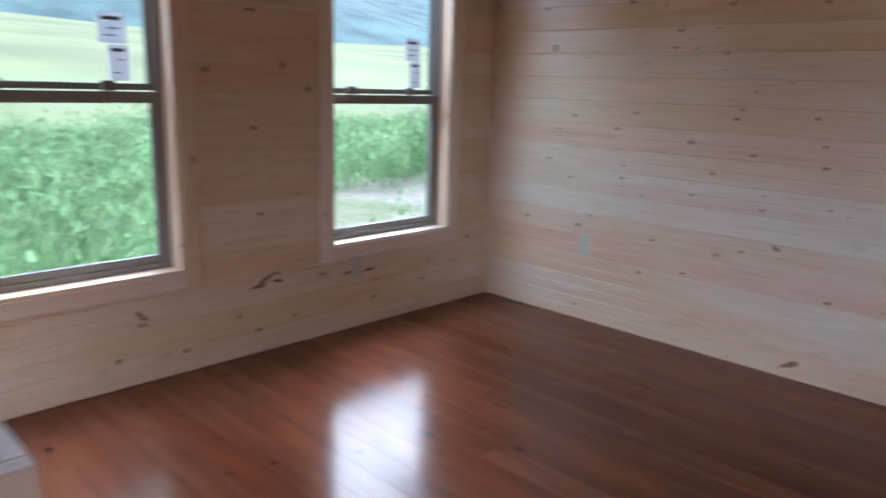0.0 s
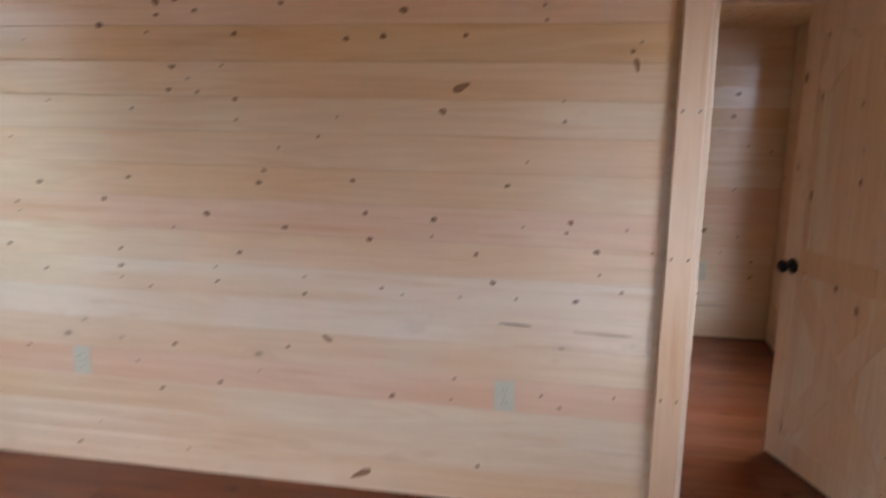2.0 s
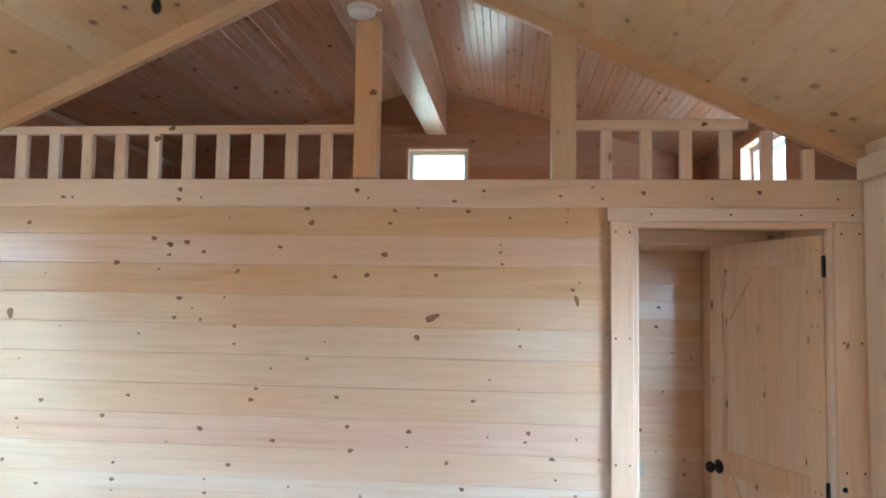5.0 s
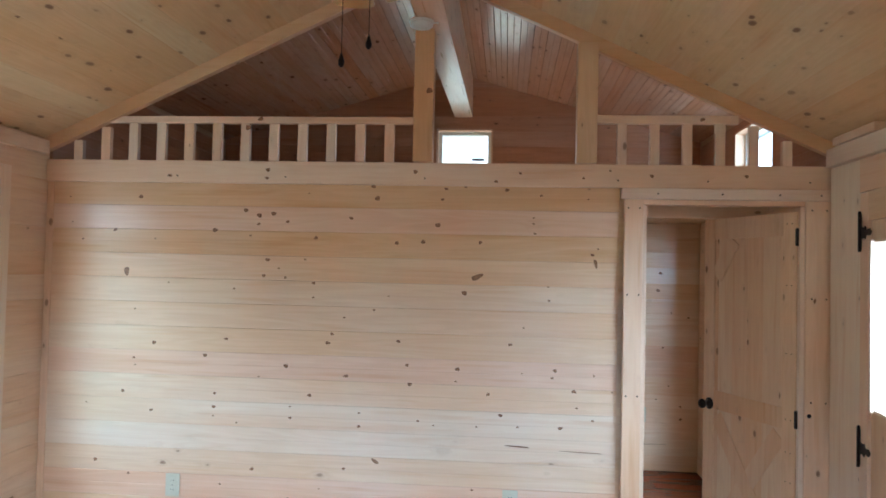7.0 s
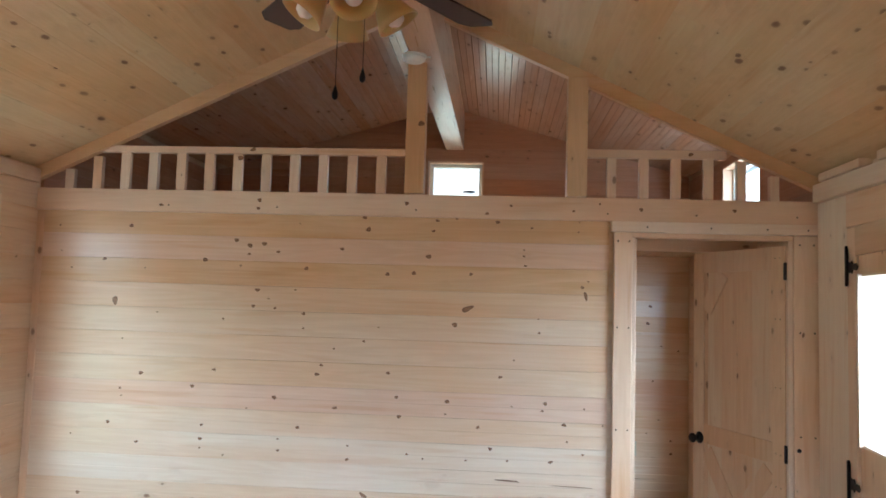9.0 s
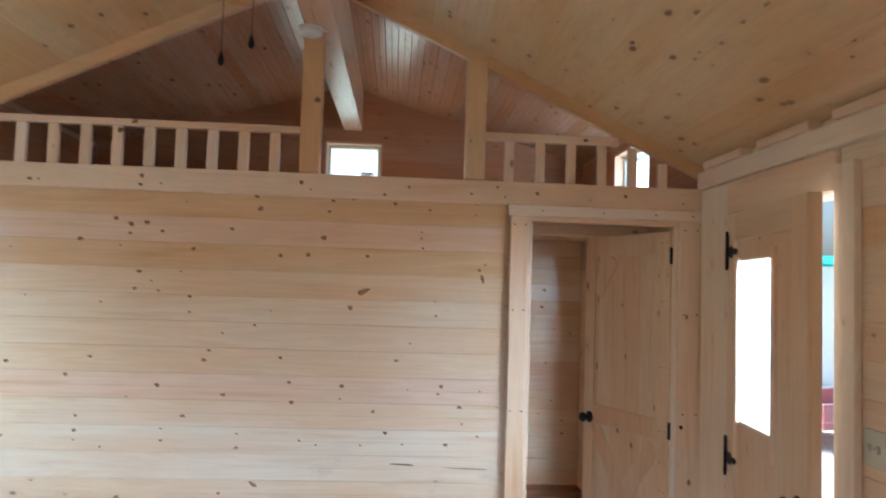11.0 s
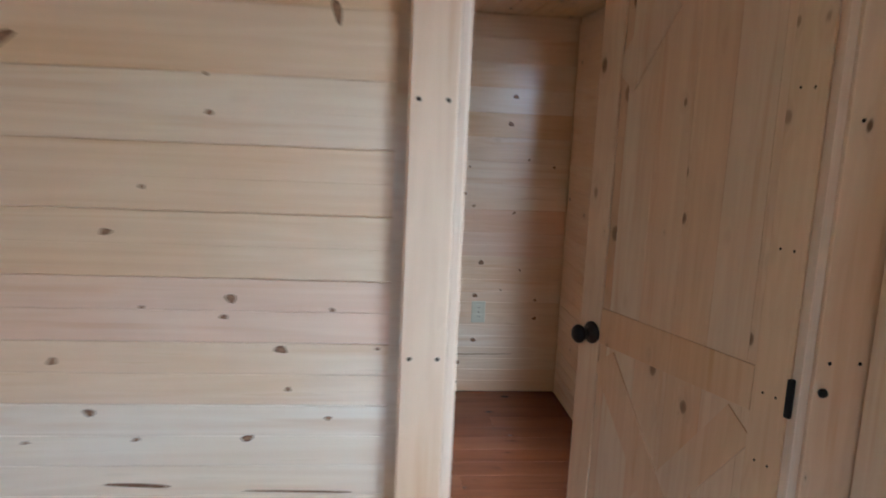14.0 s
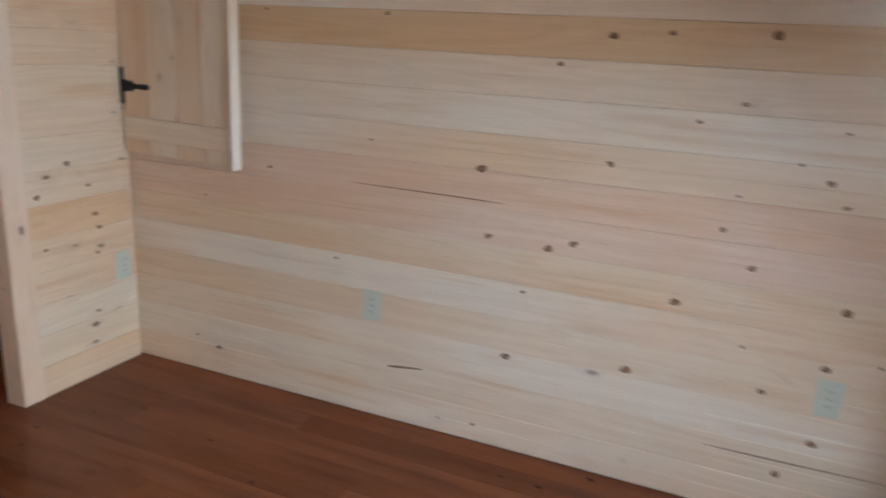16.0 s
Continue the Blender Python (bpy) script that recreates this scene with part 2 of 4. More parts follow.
def thing(name, label, category, group="", m=None):
    ob = new(name)
    ob.empty_display_size = 0.05
    if m is not None:
        ob.matrix_world = m
    return tagged(ob, label, category, group)


def structure(name, bm, mat, label=""):
    return tagged(part(name, bm, mat), label, kind="structure")


# ---------------------------------------------------------------- the room's measures
W, FAR, BACK = 4.16, 2.50, -5.3          # width; far wall; wall behind
PITCH = 0.1313                            # board width
EAVE, SLOPE = 2.325, 0.465                # ceiling height at the side walls, its rise
MID = W / 2
RIDGE = EAVE + SLOPE * MID
DORMER = 0.285                            # rise of the loft's flatter ceiling
LOFT = 2.213                              # top of the loft's edge beam
WINDOWS = [(-1.292, -0.388, 0.487, 2.06), (-3.04, -2.138, 0.487, 2.06)]  # y0, y1, z0, z1 in the window wall
DOOR_Y0, DOOR_Y1, DOOR_TOP = -1.212, -0.345, 2.045
LOFT_WIN = (0.81, 1.57, 2.25, 2.688)
BACK_WIN = (0.85, 1.65, 0.6, 1.95)
GABLE_WIN = (1.906, 2.40, 2.3, 2.888)


def slab_with_holes(bm, axis, d0, d1, u0, u1, z0, z1, holes):
    """A wall slab between d0 and d1 across, u0..u1 along, with rectangular openings."""
    def put(a, b, c, d):
        if b - a > 1e-4 and d - c > 1e-4:
            if axis == "x":
                box(bm, a, b, d0, d1, c, d)
            else:
                box(bm, d0, d1, a, b, c, d)
    us = sorted({u0, u1, *[h for hole in holes for h in hole[:2]]})
    for a, b in zip(us, us[1:]):
        z = z0
        for h in sorted((h for h in holes if h[0] <= a + 1e-6 and h[1] >= b - 1e-6), key=lambda h: h[2]):
            put(a, b, z, h[2])
            z = h[3]
        put(a, b, z, z1)


def board_profile(z0, z1, base, height, thick, bead=0.0012):
    """Face outline (z, depth) of a tongued board between z0 and z1, chamfered at its joints and beaded in the middle."""
    pts = [(base, 0.0), (base, thick - 0.0026), (base + 0.0024, thick), (base + height / 2 - 0.0022, thick), (base + height / 2, thick - bead),
           (base + height / 2 + 0.0022, thick), (base + height - 0.0024, thick), (base + height, thick - 0.0026), (base + height, 0.0)]
    if z0 <= base + 1e-6 and z1 >= base + height - 1e-6:
        return pts
    return [(z0, 0.0), (z0, thick)] + [(z, d) for z, d in pts[2:-2] if z0 + 0.002 < z < z1 - 0.002] + [(z1, thick), (z1, 0.0)]


def boards(parent, axis, plane, side, u0, u1, z0, z1, holes, mat, thick=0.018, pitch=PITCH, tone=None):
    """Horizontal boards on a wall: plane is the finished face, side the way it faces. tone: other wood for some rows."""
    row, z = 0, z0
    while z < z1 - 0.004:
        zt = min(z + pitch, z1)
        h = pitch
        hit = sorted(k for k in holes if k[2] < zt - 1e-4 and k[3] > z + 1e-4)
        spans, u = [], u0
        for a, b, c, d in hit:
            spans.append((u, a, z, zt))
            if c > z + 0.004:
                spans.append((a, b, z, c))
            if d < zt - 0.004:
                spans.append((a, b, d, zt))
            u = b
        spans.append((u, u1, z, zt))
        bm = bmesh.new()
        for a, b, c, d in spans:
            if b - a < 0.004:
                continue
            prof = board_profile(c, d, z, h, thick - 0.0012 * ((row * 7) % 3), 0.0018 if row < 9 else 0.0006)
            ends = []
            for uu in (a, b):
                ring = []
                for zz, dd in prof:
                    across = plane - side * (thick - dd)
                    v = (uu, across, zz) if axis == "x" else (across, uu, zz)
                    ring.append(bm.verts.new(v))
                ends.append(ring)
            n = len(prof)
            for k in range(n - 1):
                bm.faces.new((ends[0][k], ends[0][k + 1], ends[1][k + 1], ends[1][k]))
            bm.faces.new(ends[0])
            bm.faces.new(ends[1][::-1])
        bmesh.ops.recalc_face_normals(bm, faces=bm.faces)
        part("board", bm, (tone or {}).get(row, mat), parent)
        z, row = zt, row + 1


def sloped_boards(bm, x0, z0, x1, z1, y0, y1, pitch=0.139, thick=0.016, groove=0.0045, bead=0.0022):
    """Ceiling boards that run along y on the slope from (x0, z0) to (x1, z1), grooved at their joints, seen from below."""
    length = math.hypot(x1 - x0, z1 - z0)
    ux, uz = (x1 - x0) / length, (z1 - z0) / length
    nx, nz = -uz, ux
    if nz < 0:
        nx, nz = -nx, -nz
    count = max(1, round(length / pitch))
    w = length / count
    for k in range(count):
        a = k * w
        prof = [(a, thick), (a, groove), (a + 0.003, 0.0), (a + w / 2 - 0.003, 0.0), (a + w / 2, bead), (a + w / 2 + 0.003, 0.0), (a + w - 0.003, 0.0), (a + w, groove), (a + w, thick)]
        cuts = sorted({y0, y1, *[y for y in ((y0 + (y1 - y0) * ((k * 0.37 + 0.21) % 1.0)),) if y1 - y0 > 3 and y0 + 0.5 < y < y1 - 0.5]})
        for ya, yb in zip(cuts, cuts[1:]):
            rings = [[bm.verts.new((x0 + ux * s + nx * d, yy, z0 + uz * s + nz * d)) for s, d in prof] for yy in (ya, yb - 0.0008)]
            for j in range(len(prof) - 1):
                bm.faces.new((rings[0][j], rings[0][j + 1], rings[1][j + 1], rings[1][j]))
            bm.faces.new(rings[0])
            bm.faces.new(rings[1][::-1])


# ---------------------------------------------------------------- structure
floor = structure("floor", boxed(-0.12, W + 0.12, BACK - 0.12, FAR + 0.12, -0.14, -0.02), FLOOR, "glossy red-brown stained pine plank floor")

bm = bmesh.new()
slab_with_holes(bm, "y", -0.12, -0.018, BACK - 0.12, FAR + 0.12, -0.02, 3.45, WINDOWS)
wall_west = structure("wall_west", bm, PINE["y"], "knotty pine board wall with two windows")
bm = bmesh.new()
slab_with_holes(bm, "y", W + 0.018, W + 0.12, BACK - 0.12, FAR + 0.12, -0.02, 3.45, [(DOOR_Y0, DOOR_Y1, 0.0, DOOR_TOP), LOFT_WIN, BACK_WIN])
wall_east = structure("wall_east", bm, PINE["y"], "knotty pine board wall with the entrance door")
bm = bmesh.new()
slab_with_holes(bm, "x", FAR + 0.018, FAR + 0.12, -0.018, W + 0.018, -0.02, 3.7, [GABLE_WIN])
wall_north = structure("wall_north", bm, PINE["x"], "knotty pine board end wall")
bm = bmesh.new()
slab_with_holes(bm, "x", BACK - 0.12, BACK, -0.018, W + 0.018, -0.02, 3.7, [(0.55, 1.45, 0.5, 1.9), (2.65, 3.55, 0.5, 1.9)])
wall_south = structure("wall_south", bm, PINE_JOINED["x"], "knotty pine board end wall with two windows")
bm = bmesh.new()
slab_with_holes(bm, "x", 0.018, 0.045, 0.0, W, 0.0, 2.11, [(3.232, 4.022, -0.1, 2.037)])
wall_partition = structure("wall_partition", bm, PINE["x"], "horizontal knotty pine board partition below the loft")
WING = 0.887
wall_closet = structure("wall_closet", boxed(WING - 0.09, WING - 0.018, 1.90, FAR, 0.0, 2.10), PINE["y"], "short pine board wing wall")
structure("wall_closet_side", boxed(-0.0, WING - 0.09, 0.5, 0.58, 0.0, 2.10), PINE_JOINED["x"], "plain pine board wall")

# ceilings
bm = bmesh.new()
sloped_boards(bm, 0.0, EAVE, MID, RIDGE, BACK, 0.0, groove=0.0010, bead=0.0002)
sloped_boards(bm, W, EAVE, MID, RIDGE, BACK, 0.0, groove=0.0010, bead=0.0002)
structure("ceiling", bm, PINE_CEILING, "sloped knotty pine board ceiling")
bm = bmesh.new()
TOP = 3.37
sloped_boards(bm, 0.0, TOP - DORMER * MID, MID, TOP, 0.03, FAR, pitch=0.09)
sloped_boards(bm, W, TOP - DORMER * MID, MID, TOP, 0.03, FAR, pitch=0.09)
structure("ceiling_loft", bm, PINE_LOFT, "narrow pine board ceiling over the loft")
bm = bmesh.new()
sloped_boards(bm, 0.0, 2.088, W, 2.088, 0.046, FAR, pitch=0.139)
structure("ceiling_back_room", bm, PINE_CEILING, "board underside of the loft")
structure("loft_floor", boxed(0.0, W, 0.03, FAR, 2.124, LOFT - 0.01), PINE_JOINED["x"], "loft floor of pine boards")
bm = bmesh.new()
box(bm, -0.12, W + 0.12, BACK - 0.12, 0.03, 3.45, 3.5)
box(bm, -0.12, W + 0.12, 0.03, FAR + 0.12, 3.45, 3.5)
structure("roof_deck", bm, PINE_JOINED["y"], "plain roof deck above the ceiling")

# closing cheeks between the lower and the higher ceiling
for sgn, name in ((0, "west"), (1, "east")):
    x = (lambda v: v) if sgn == 0 else (lambda v: W - v)
    pts = [(x(0.0), EAVE - 0.02), (x(MID), RIDGE - 0.02), (x(MID), TOP + 0.03), (x(0.0), TOP - DORMER * MID + 0.03)]
    structure("trim_cheek_" + name, prism(pts, 0.024, Matrix(((1, 0, 0, 0), (0, 0, 1, 0.003), (0, 1, 0, 0), (0, 0, 0, 1)))), PINE_JOINED["x"], "pine boarding above the loft edge")


# ---------------------------------------------------------------- trim
def slope_piece(x0, x1, drop, depth, y0, y1):
    """A board under the ceiling slope, from x0 to x1 measured from the near side wall, on the west side."""
    pts = [(x0, EAVE + SLOPE * x0 - drop - depth), (x1, EAVE + SLOPE * x1 - drop - depth), (x1, EAVE + SLOPE * x1 - drop), (x0, EAVE + SLOPE * x0 - drop)]
    return prism(pts, y1 - y0, Matrix(((1, 0, 0, 0), (0, 0, 1, y0), (0, 1, 0, 0), (0, 0, 0, 1))))


BEAM_X0, BEAM_X1, BEAM_Z = 2.062, 2.217, 2.988
RAFTER = wood("pine_rafter", "x", (0.76, 0.62, 0.42), (0.66, 0.49, 0.30), KNOT, knots=0.5)
bm = slope_piece(0.0, BEAM_X0 - 0.002, 0.0, 0.072, -0.045, 0.0)
structure("trim_rafter_west", bm, RAFTER, "pale pine rafter board at the loft edge")
bm = slope_piece(0.0, W - BEAM_X1 - 0.002, 0.0, 0.072, -0.045, 0.0)
bm.transform(Matrix(((-1, 0, 0, W), (0, 1, 0, 0), (0, 0, 1, 0), (0, 0, 0, 1))))
bmesh.ops.reverse_faces(bm, faces=bm.faces)
structure("trim_rafter_east", bm, RAFTER, "pale pine rafter board at the loft edge")
beam_mesh = boxed(BEAM_X0, BEAM_X1, BACK, FAR, BEAM_Z, 3.27, 0.004)
for v in beam_mesh.verts:
    if v.co.z < 3.1:
        v.co.z -= 0.028 * (FAR - v.co.y)
beam = tagged(part("ridge_beam", beam_mesh, wood("pine_beam", "y", (0.72, 0.52, 0.38), (0.58, 0.38, 0.24), KNOT, knots=0.4, rough=0.30, coat=0.2)), "boxed pine ridge beam under the ceiling peak", "beam")
part("loft_ridge_filler", boxed(BEAM_X0 + 0.004, BEAM_X1 - 0.004, 0.03, FAR, 3.27, 3.36), PINE_JOINED["y"], beam)

BRIGHT = {g: wood("pale_trim_" + g, g, (0.84, 0.74, 0.62), (0.74, 0.60, 0.46), KNOT, knots=0.45, rough=0.4) for g in "xyz"}
loft_beam = structure("trim_loft_beam", boxed(0.0, W, -0.022, 0.03, 2.093, LOFT, 0.003), BRIGHT["x"], "wide pine fascia board along the loft edge")
structure("trim_corner_west", boxed(0.0, 0.04, -0.009, -0.0004, 0.0, 2.092, 0.003), PINE["z"], "narrow pine corner strip")

# doorway casing
casing_left = structure("trim_casing_jamb_west", boxed(3.135, 3.229, -0.026, -0.0005, 0.0, 2.036, 0.003), BRIGHT["z"], "pale pine door casing with screws")
casing_right = structure("trim_casing_jamb_east", boxed(4.03, 4.156, -0.026, -0.0005, 0.0, 2.036, 0.003), BRIGHT["z"], "pale pine door casing with screws")
casing_head = structure("trim_casing_head", boxed(3.119, 4.156, -0.034, -0.0005, 2.0375, 2.092, 0.003), BRIGHT["x"], "pale pine head casing")
structure("trim_lining_west", boxed(3.2305, 3.248, -0.018, 0.052, 0.0, 2.009, 0.002), BRIGHT["z"], "pine door lining")
structure("trim_lining_east", boxed(4.006, 4.0285, -0.018, 0.052, 0.0, 2.009, 0.002), BRIGHT["z"], "pine door lining")
structure("trim_lining_head", boxed(3.2305, 4.0285, -0.020, 0.052, 2.0105, 2.036, 0.002), BRIGHT["x"], "pine door lining")
structure("trim_door_stop", boxed(3.2485, 3.258, 0.028, 0.05, 0.0, 1.998, 0.001), BRIGHT["z"], "thin pine door stop")


def screw(parent, x, y, z, axis="y", r=0.0045):
    m = Matrix.Translation((x, y, z)) @ (Matrix.Rotation(radians(90), 4, "X") if axis == "y" else Matrix.Rotation(radians(90), 4, "Y"))
    part("screw", spun([(r, -0.001), (r, 0.0008), (r * 0.5, 0.0015)], m, 8), SCREW, parent)


for z in (0.04, 0.5, 1.03, 1.546, 1.99):
    for x in (3.154, 3.211):
        screw(casing_left, x, -0.0262, z)
    for x in (4.06, 4.13):
        screw(casing_right, x, -0.0262, z)
for x in (3.3, 3.62, 3.9, 4.1):
    screw(casing_head, x, -0.0342, 2.064)
for x in (0.7, 0.75, 1.35, 2.1, 3.1, 3.55, 4.05):
    screw(loft_beam, x, -0.0222, 2.13)

part("door_bumper", spun([(0.009, 0.0), (0.011, 0.006), (0.007, 0.014)], Matrix.Translation((4.05, -0.026, 0.965)) @ Matrix.Rotation(radians(90), 4, "X"), 12), BLACK, casing_right, "small black door bumper")

# entrance door casing, wall plate
structure("trim_entrance_filler", boxed(W - 0.016, W - 0.0005, DOOR_Y1 + 0.002, -0.036, 0.0, 2.2, 0.002), BRIGHT["z"], "wide pine filler board beside the entrance")
structure("trim_entrance_casing", boxed(W - 0.03, W - 0.0005, DOOR_Y0 - 0.12, DOOR_Y0 - 0.002, 0.0, 2.142, 0.003), BRIGHT["z"], "pale pine entrance casing")
structure("trim_entrance_head", boxed(W - 0.022, W - 0.0005, DOOR_Y0 - 0.001, DOOR_Y1 + 0.001, DOOR_TOP + 0.002, 2.2, 0.003), BRIGHT["y"], "pine head casing over the entrance")
structure("trim_wall_plate_east", boxed(W - 0.045, W - 0.0005, BACK, -0.046, 2.203, 2.292, 0.003), BRIGHT["y"], "pine plate along the top of the wall")
structure("trim_wall_plate_west", boxed(0.0005, 0.03, BACK, -0.046, 2.235, 2.31, 0.003), PINE["y"], "pine plate along the top of the wall")
for y in (-0.35, -0.9, -1.45, -2.0, -2.55, -3.1):
    structure("trim_eave_block", boxed(W - 0.06, W - 0.0005, y - 0.2, y + 0.2, 2.294, 2.332, 0.003), BRIGHT["y"], "pine block between the rafters")

# back room
structure("trim_wing_casing", boxed(WING - 0.095, WING + 0.004, 1.88, 1.975, 0.0, 2.09, 0.003), BRIGHT["z"], "pale pine casing on the wing wall's end")
structure("trim_joist", boxed(0.0, W, 0.86, 0.90, 2.012, 2.086, 0.003), BRIGHT["x"], "exposed pine loft joist")

# ---------------------------------------------------------------- loft railing
railing = thing("loft_railing", "pale pine loft railing with square balusters and two posts", "railing")
part("top_rail", boxed(0.30, 2.036, -0.022, 0.018, 2.418, 2.454, 0.003), BRIGHT["x"], railing)
part("top_rail", boxed(2.988, 3.70, -0.022, 0.018, 2.426, 2.469, 0.003), BRIGHT["x"], railing)
POST = wood("pine_post", "z", (0.74, 0.54, 0.33), (0.62, 0.42, 0.23), KNOT, knots=0.5)
part("post", boxed(2.037, 2.139, -0.06, 0.03, LOFT + 0.001, BEAM_Z - 0.0745, 0.003), POST, railing)
part("post", boxed(2.884, 2.987, -0.058, 0.03, LOFT + 0.001, 2.84, 0.003), POST, railing)
for k in range(-1, 11):
    x = 0.309 + 0.1571 * k
    part("baluster", boxed(x, x + 0.050, -0.018, 0.014, LOFT + 0.001, min(2.417, EAVE + SLOPE * x - 0.075), 0.002), BRIGHT["z"], railing)
for k in range(6):
    x = 3.094 + 0.1645 * k
    part("baluster", boxed(x, x + 0.048, -0.018, 0.014, LOFT + 0.001, min(2.425, EAVE + SLOPE * (W - x - 0.048) - 0.075), 0.002), BRIGHT["z"], railing)


# ---------------------------------------------------------------- windows
def window(name, label, m, width, height, hung=True, reveal=0.1, casing=0.075, stickers=False, metal=None):
    """A window in the wall plane: local x along the wall, y outwards, z up from the opening's sill."""
    metal = metal or BRONZE
    win = new(name)
    win.matrix_world = m
    tagged(win, label, kind="structure")
    trim = BRIGHT
    part("lining", boxed(0.0, 0.016, -0.001, reveal, 0.0, height, 0.001), trim["z"], win)
    part("lining", boxed(width - 0.016, width, -0.001, reveal, 0.0, height, 0.001), trim["z"], win)
    part("lining", boxed(0.016, width - 0.016, -0.001, reveal, height - 0.016, height, 0.001), trim["x"], win)
    part("window_sill", boxed(0.016, width - 0.016, -0.001, reveal, 0.0, 0.016, 0.001), trim["x"], win, "pale pine window sill")
    if casing:
        part("casing", boxed(-casing, -0.001, -0.008, -0.0005, -casing, height + casing, 0.002), trim["z"], win)
        part("casing", boxed(width + 0.001, width + casing, -0.008, -0.0005, -casing, height + casing, 0.002), trim["z"], win)
        part("casing", boxed(0.0, width, -0.008, -0.0005, height + 0.001, height + casing, 0.002), trim["x"], win)
        part("casing", boxed(0.0, width, -0.008, -0.0005, -casing, -0.001, 0.002), trim["x"], win)
    x0, x1, z0, z1 = 0.016, width - 0.016, 0.016, height - 0.016
    d0 = reveal - 0.03
    f = 0.028
    part("window_frame", boxed(x0, x0 + f, d0, reveal + 0.04, z0, z1, 0.002), metal, win)
    part("window_frame", boxed(x1 - f, x1, d0, reveal + 0.04, z0, z1, 0.002), metal, win)
    part("window_frame", boxed(x0 + f, x1 - f, d0, reveal + 0.04, z0, z0 + f, 0.002), metal, win)
    part("window_frame", boxed(x0 + f, x1 - f, d0, reveal + 0.04, z1 - f, z1, 0.002), metal, win)
    if hung:
        mid = 0.855 if height > 1.5 else height / 2
        lower = part("lower_sash", boxed(x0 + f, x1 - f, d0 + 0.006, d0 + 0.03, mid - 0.085, mid - 0.035, 0.003), metal, win)
        for a, b, c, d in ((x0 + f, x0 + f + 0.03, z0 + f, mid - 0.085), (x1 - f - 0.03, x1 - f, z0 + f, mid - 0.085), (x0 + f + 0.03, x1 - f - 0.03, z0 + f, z0 + f + 0.035)):
            part("sash_rail", boxed(a, b, d0 + 0.006, d0 + 0.03, c, d, 0.003), metal, lower)
        upper = part("upper_sash", boxed(x0 + f, x1 - f, d0 + 0.032, d0 + 0.056, mid - 0.03, mid, 0.003), metal, win)
        for a, b, c, d in ((x0 + f, x0 + f + 0.025, mid, z1 - f), (x1 - f - 0.025, x1 - f, mid, z1 - f), (x0 + f, x1 - f, z1 - f - 0.03, z1 - f)):
            part("sash_rail", boxed(a, b, d0 + 0.032, d0 + 0.056, c, d, 0.003), metal, upper)
        for q in (0.2, 0.7):
            xx = x0 + q * (x1 - x0)
            part("latch", boxed(xx, xx + 0.06, d0 + 0.01, d0 + 0.03, mid - 0.034, mid + 0.012, 0.006), metal, win, "small sash latch")
        panes = ((mid, z1 - f - 0.03, d0 + 0.044), (z0 + f + 0.035, mid - 0.085, d0 + 0.018))
    else:
        panes = ((z0 + f, z1 - f, d0 + 0.03),)
    for c, d, y in panes:
        p = part("pane", boxed(x0 + f + 0.003, x1 - f - 0.003, y - 0.001, y + 0.001, c, d), GLASS, win)
        p.visible_shadow = False
    if stickers:
        xs = x1 - 0.25
        for dz, w, h, dx in ((1.02, 0.115, 0.125, 0.0), (0.865, 0.09, 0.15, 0.035)):
            s = part("label_sticker", boxed(xs + dx, xs + dx + w, d0 + 0.0395, d0 + 0.042, dz, dz + h), PAPER, win, "white paper maker's label with dark bars")
            part("print_bar", boxed(xs + dx + 0.015, xs + dx + w - 0.02, d0 + 0.0385, d0 + 0.0393, dz + h - 0.03, dz + h - 0.015), INK, s)
            part("print_bar", boxed(xs + dx + 0.04, xs + dx + w - 0.02, d0 + 0.0385, d0 + 0.0393, dz + h - 0.065, dz + h - 0.06), INK, s)
            part("print_bar", boxed(xs + dx + 0.02, xs + dx + w - 0.04, d0 + 0.0385, d0 + 0.0393, dz + 0.03, dz + 0.035), INK, s)
    return win


def wall_frame(wall, u, z):
    """Pose of a window's corner on a wall; local x along the wall, local y outwards."""
    if wall == "west":
        return Matrix(((0, -1, 0, 0), (1, 0, 0, u), (0, 0, 1, z), (0, 0, 0, 1)))
    if wall == "east":
        return Matrix(((0, 1, 0, W), (-1, 0, 0, u), (0, 0, 1, z), (0, 0, 0, 1)))
    return Matrix(((1, 0, 0, u), (0, 1, 0, FAR), (0, 0, 1, z), (0, 0, 0, 1)))


for n, (y0, y1, z0, z1) in enumerate(WINDOWS):
    window("window_%d" % (n + 1), "double-hung dark-framed window with paper labels, pine lining", wall_frame("west", y0, z0), y1 - y0, z1 - z0, reveal=0.122, stickers=True)
gable = window("window_3", "small pine-lined loft gable window", wall_frame("north", GABLE_WIN[0], GABLE_WIN[2]), GABLE_WIN[1] - GABLE_WIN[0], GABLE_WIN[3] - GABLE_WIN[2], hung=False, metal=WHITE, casing=0)
s = part("label_sticker", boxed(0.305, 0.42, 0.0945, 0.0985, 0.318, 0.345), PAPER, gable, "small paper label on the glass")
part("print_bar", boxed(0.315, 0.41, 0.0930, 0.0940, 0.332, 0.342), INK, s)
part("print_bar", boxed(0.35, 0.395, 0.0930, 0.0940, 0.320, 0.327), INK, s)
window("window_4", "small pine-lined loft side window", wall_frame("east", LOFT_WIN[1], LOFT_WIN[2]), LOFT_WIN[1] - LOFT_WIN[0], LOFT_WIN[3] - LOFT_WIN[2], hung=False, metal=WHITE, casing=0)
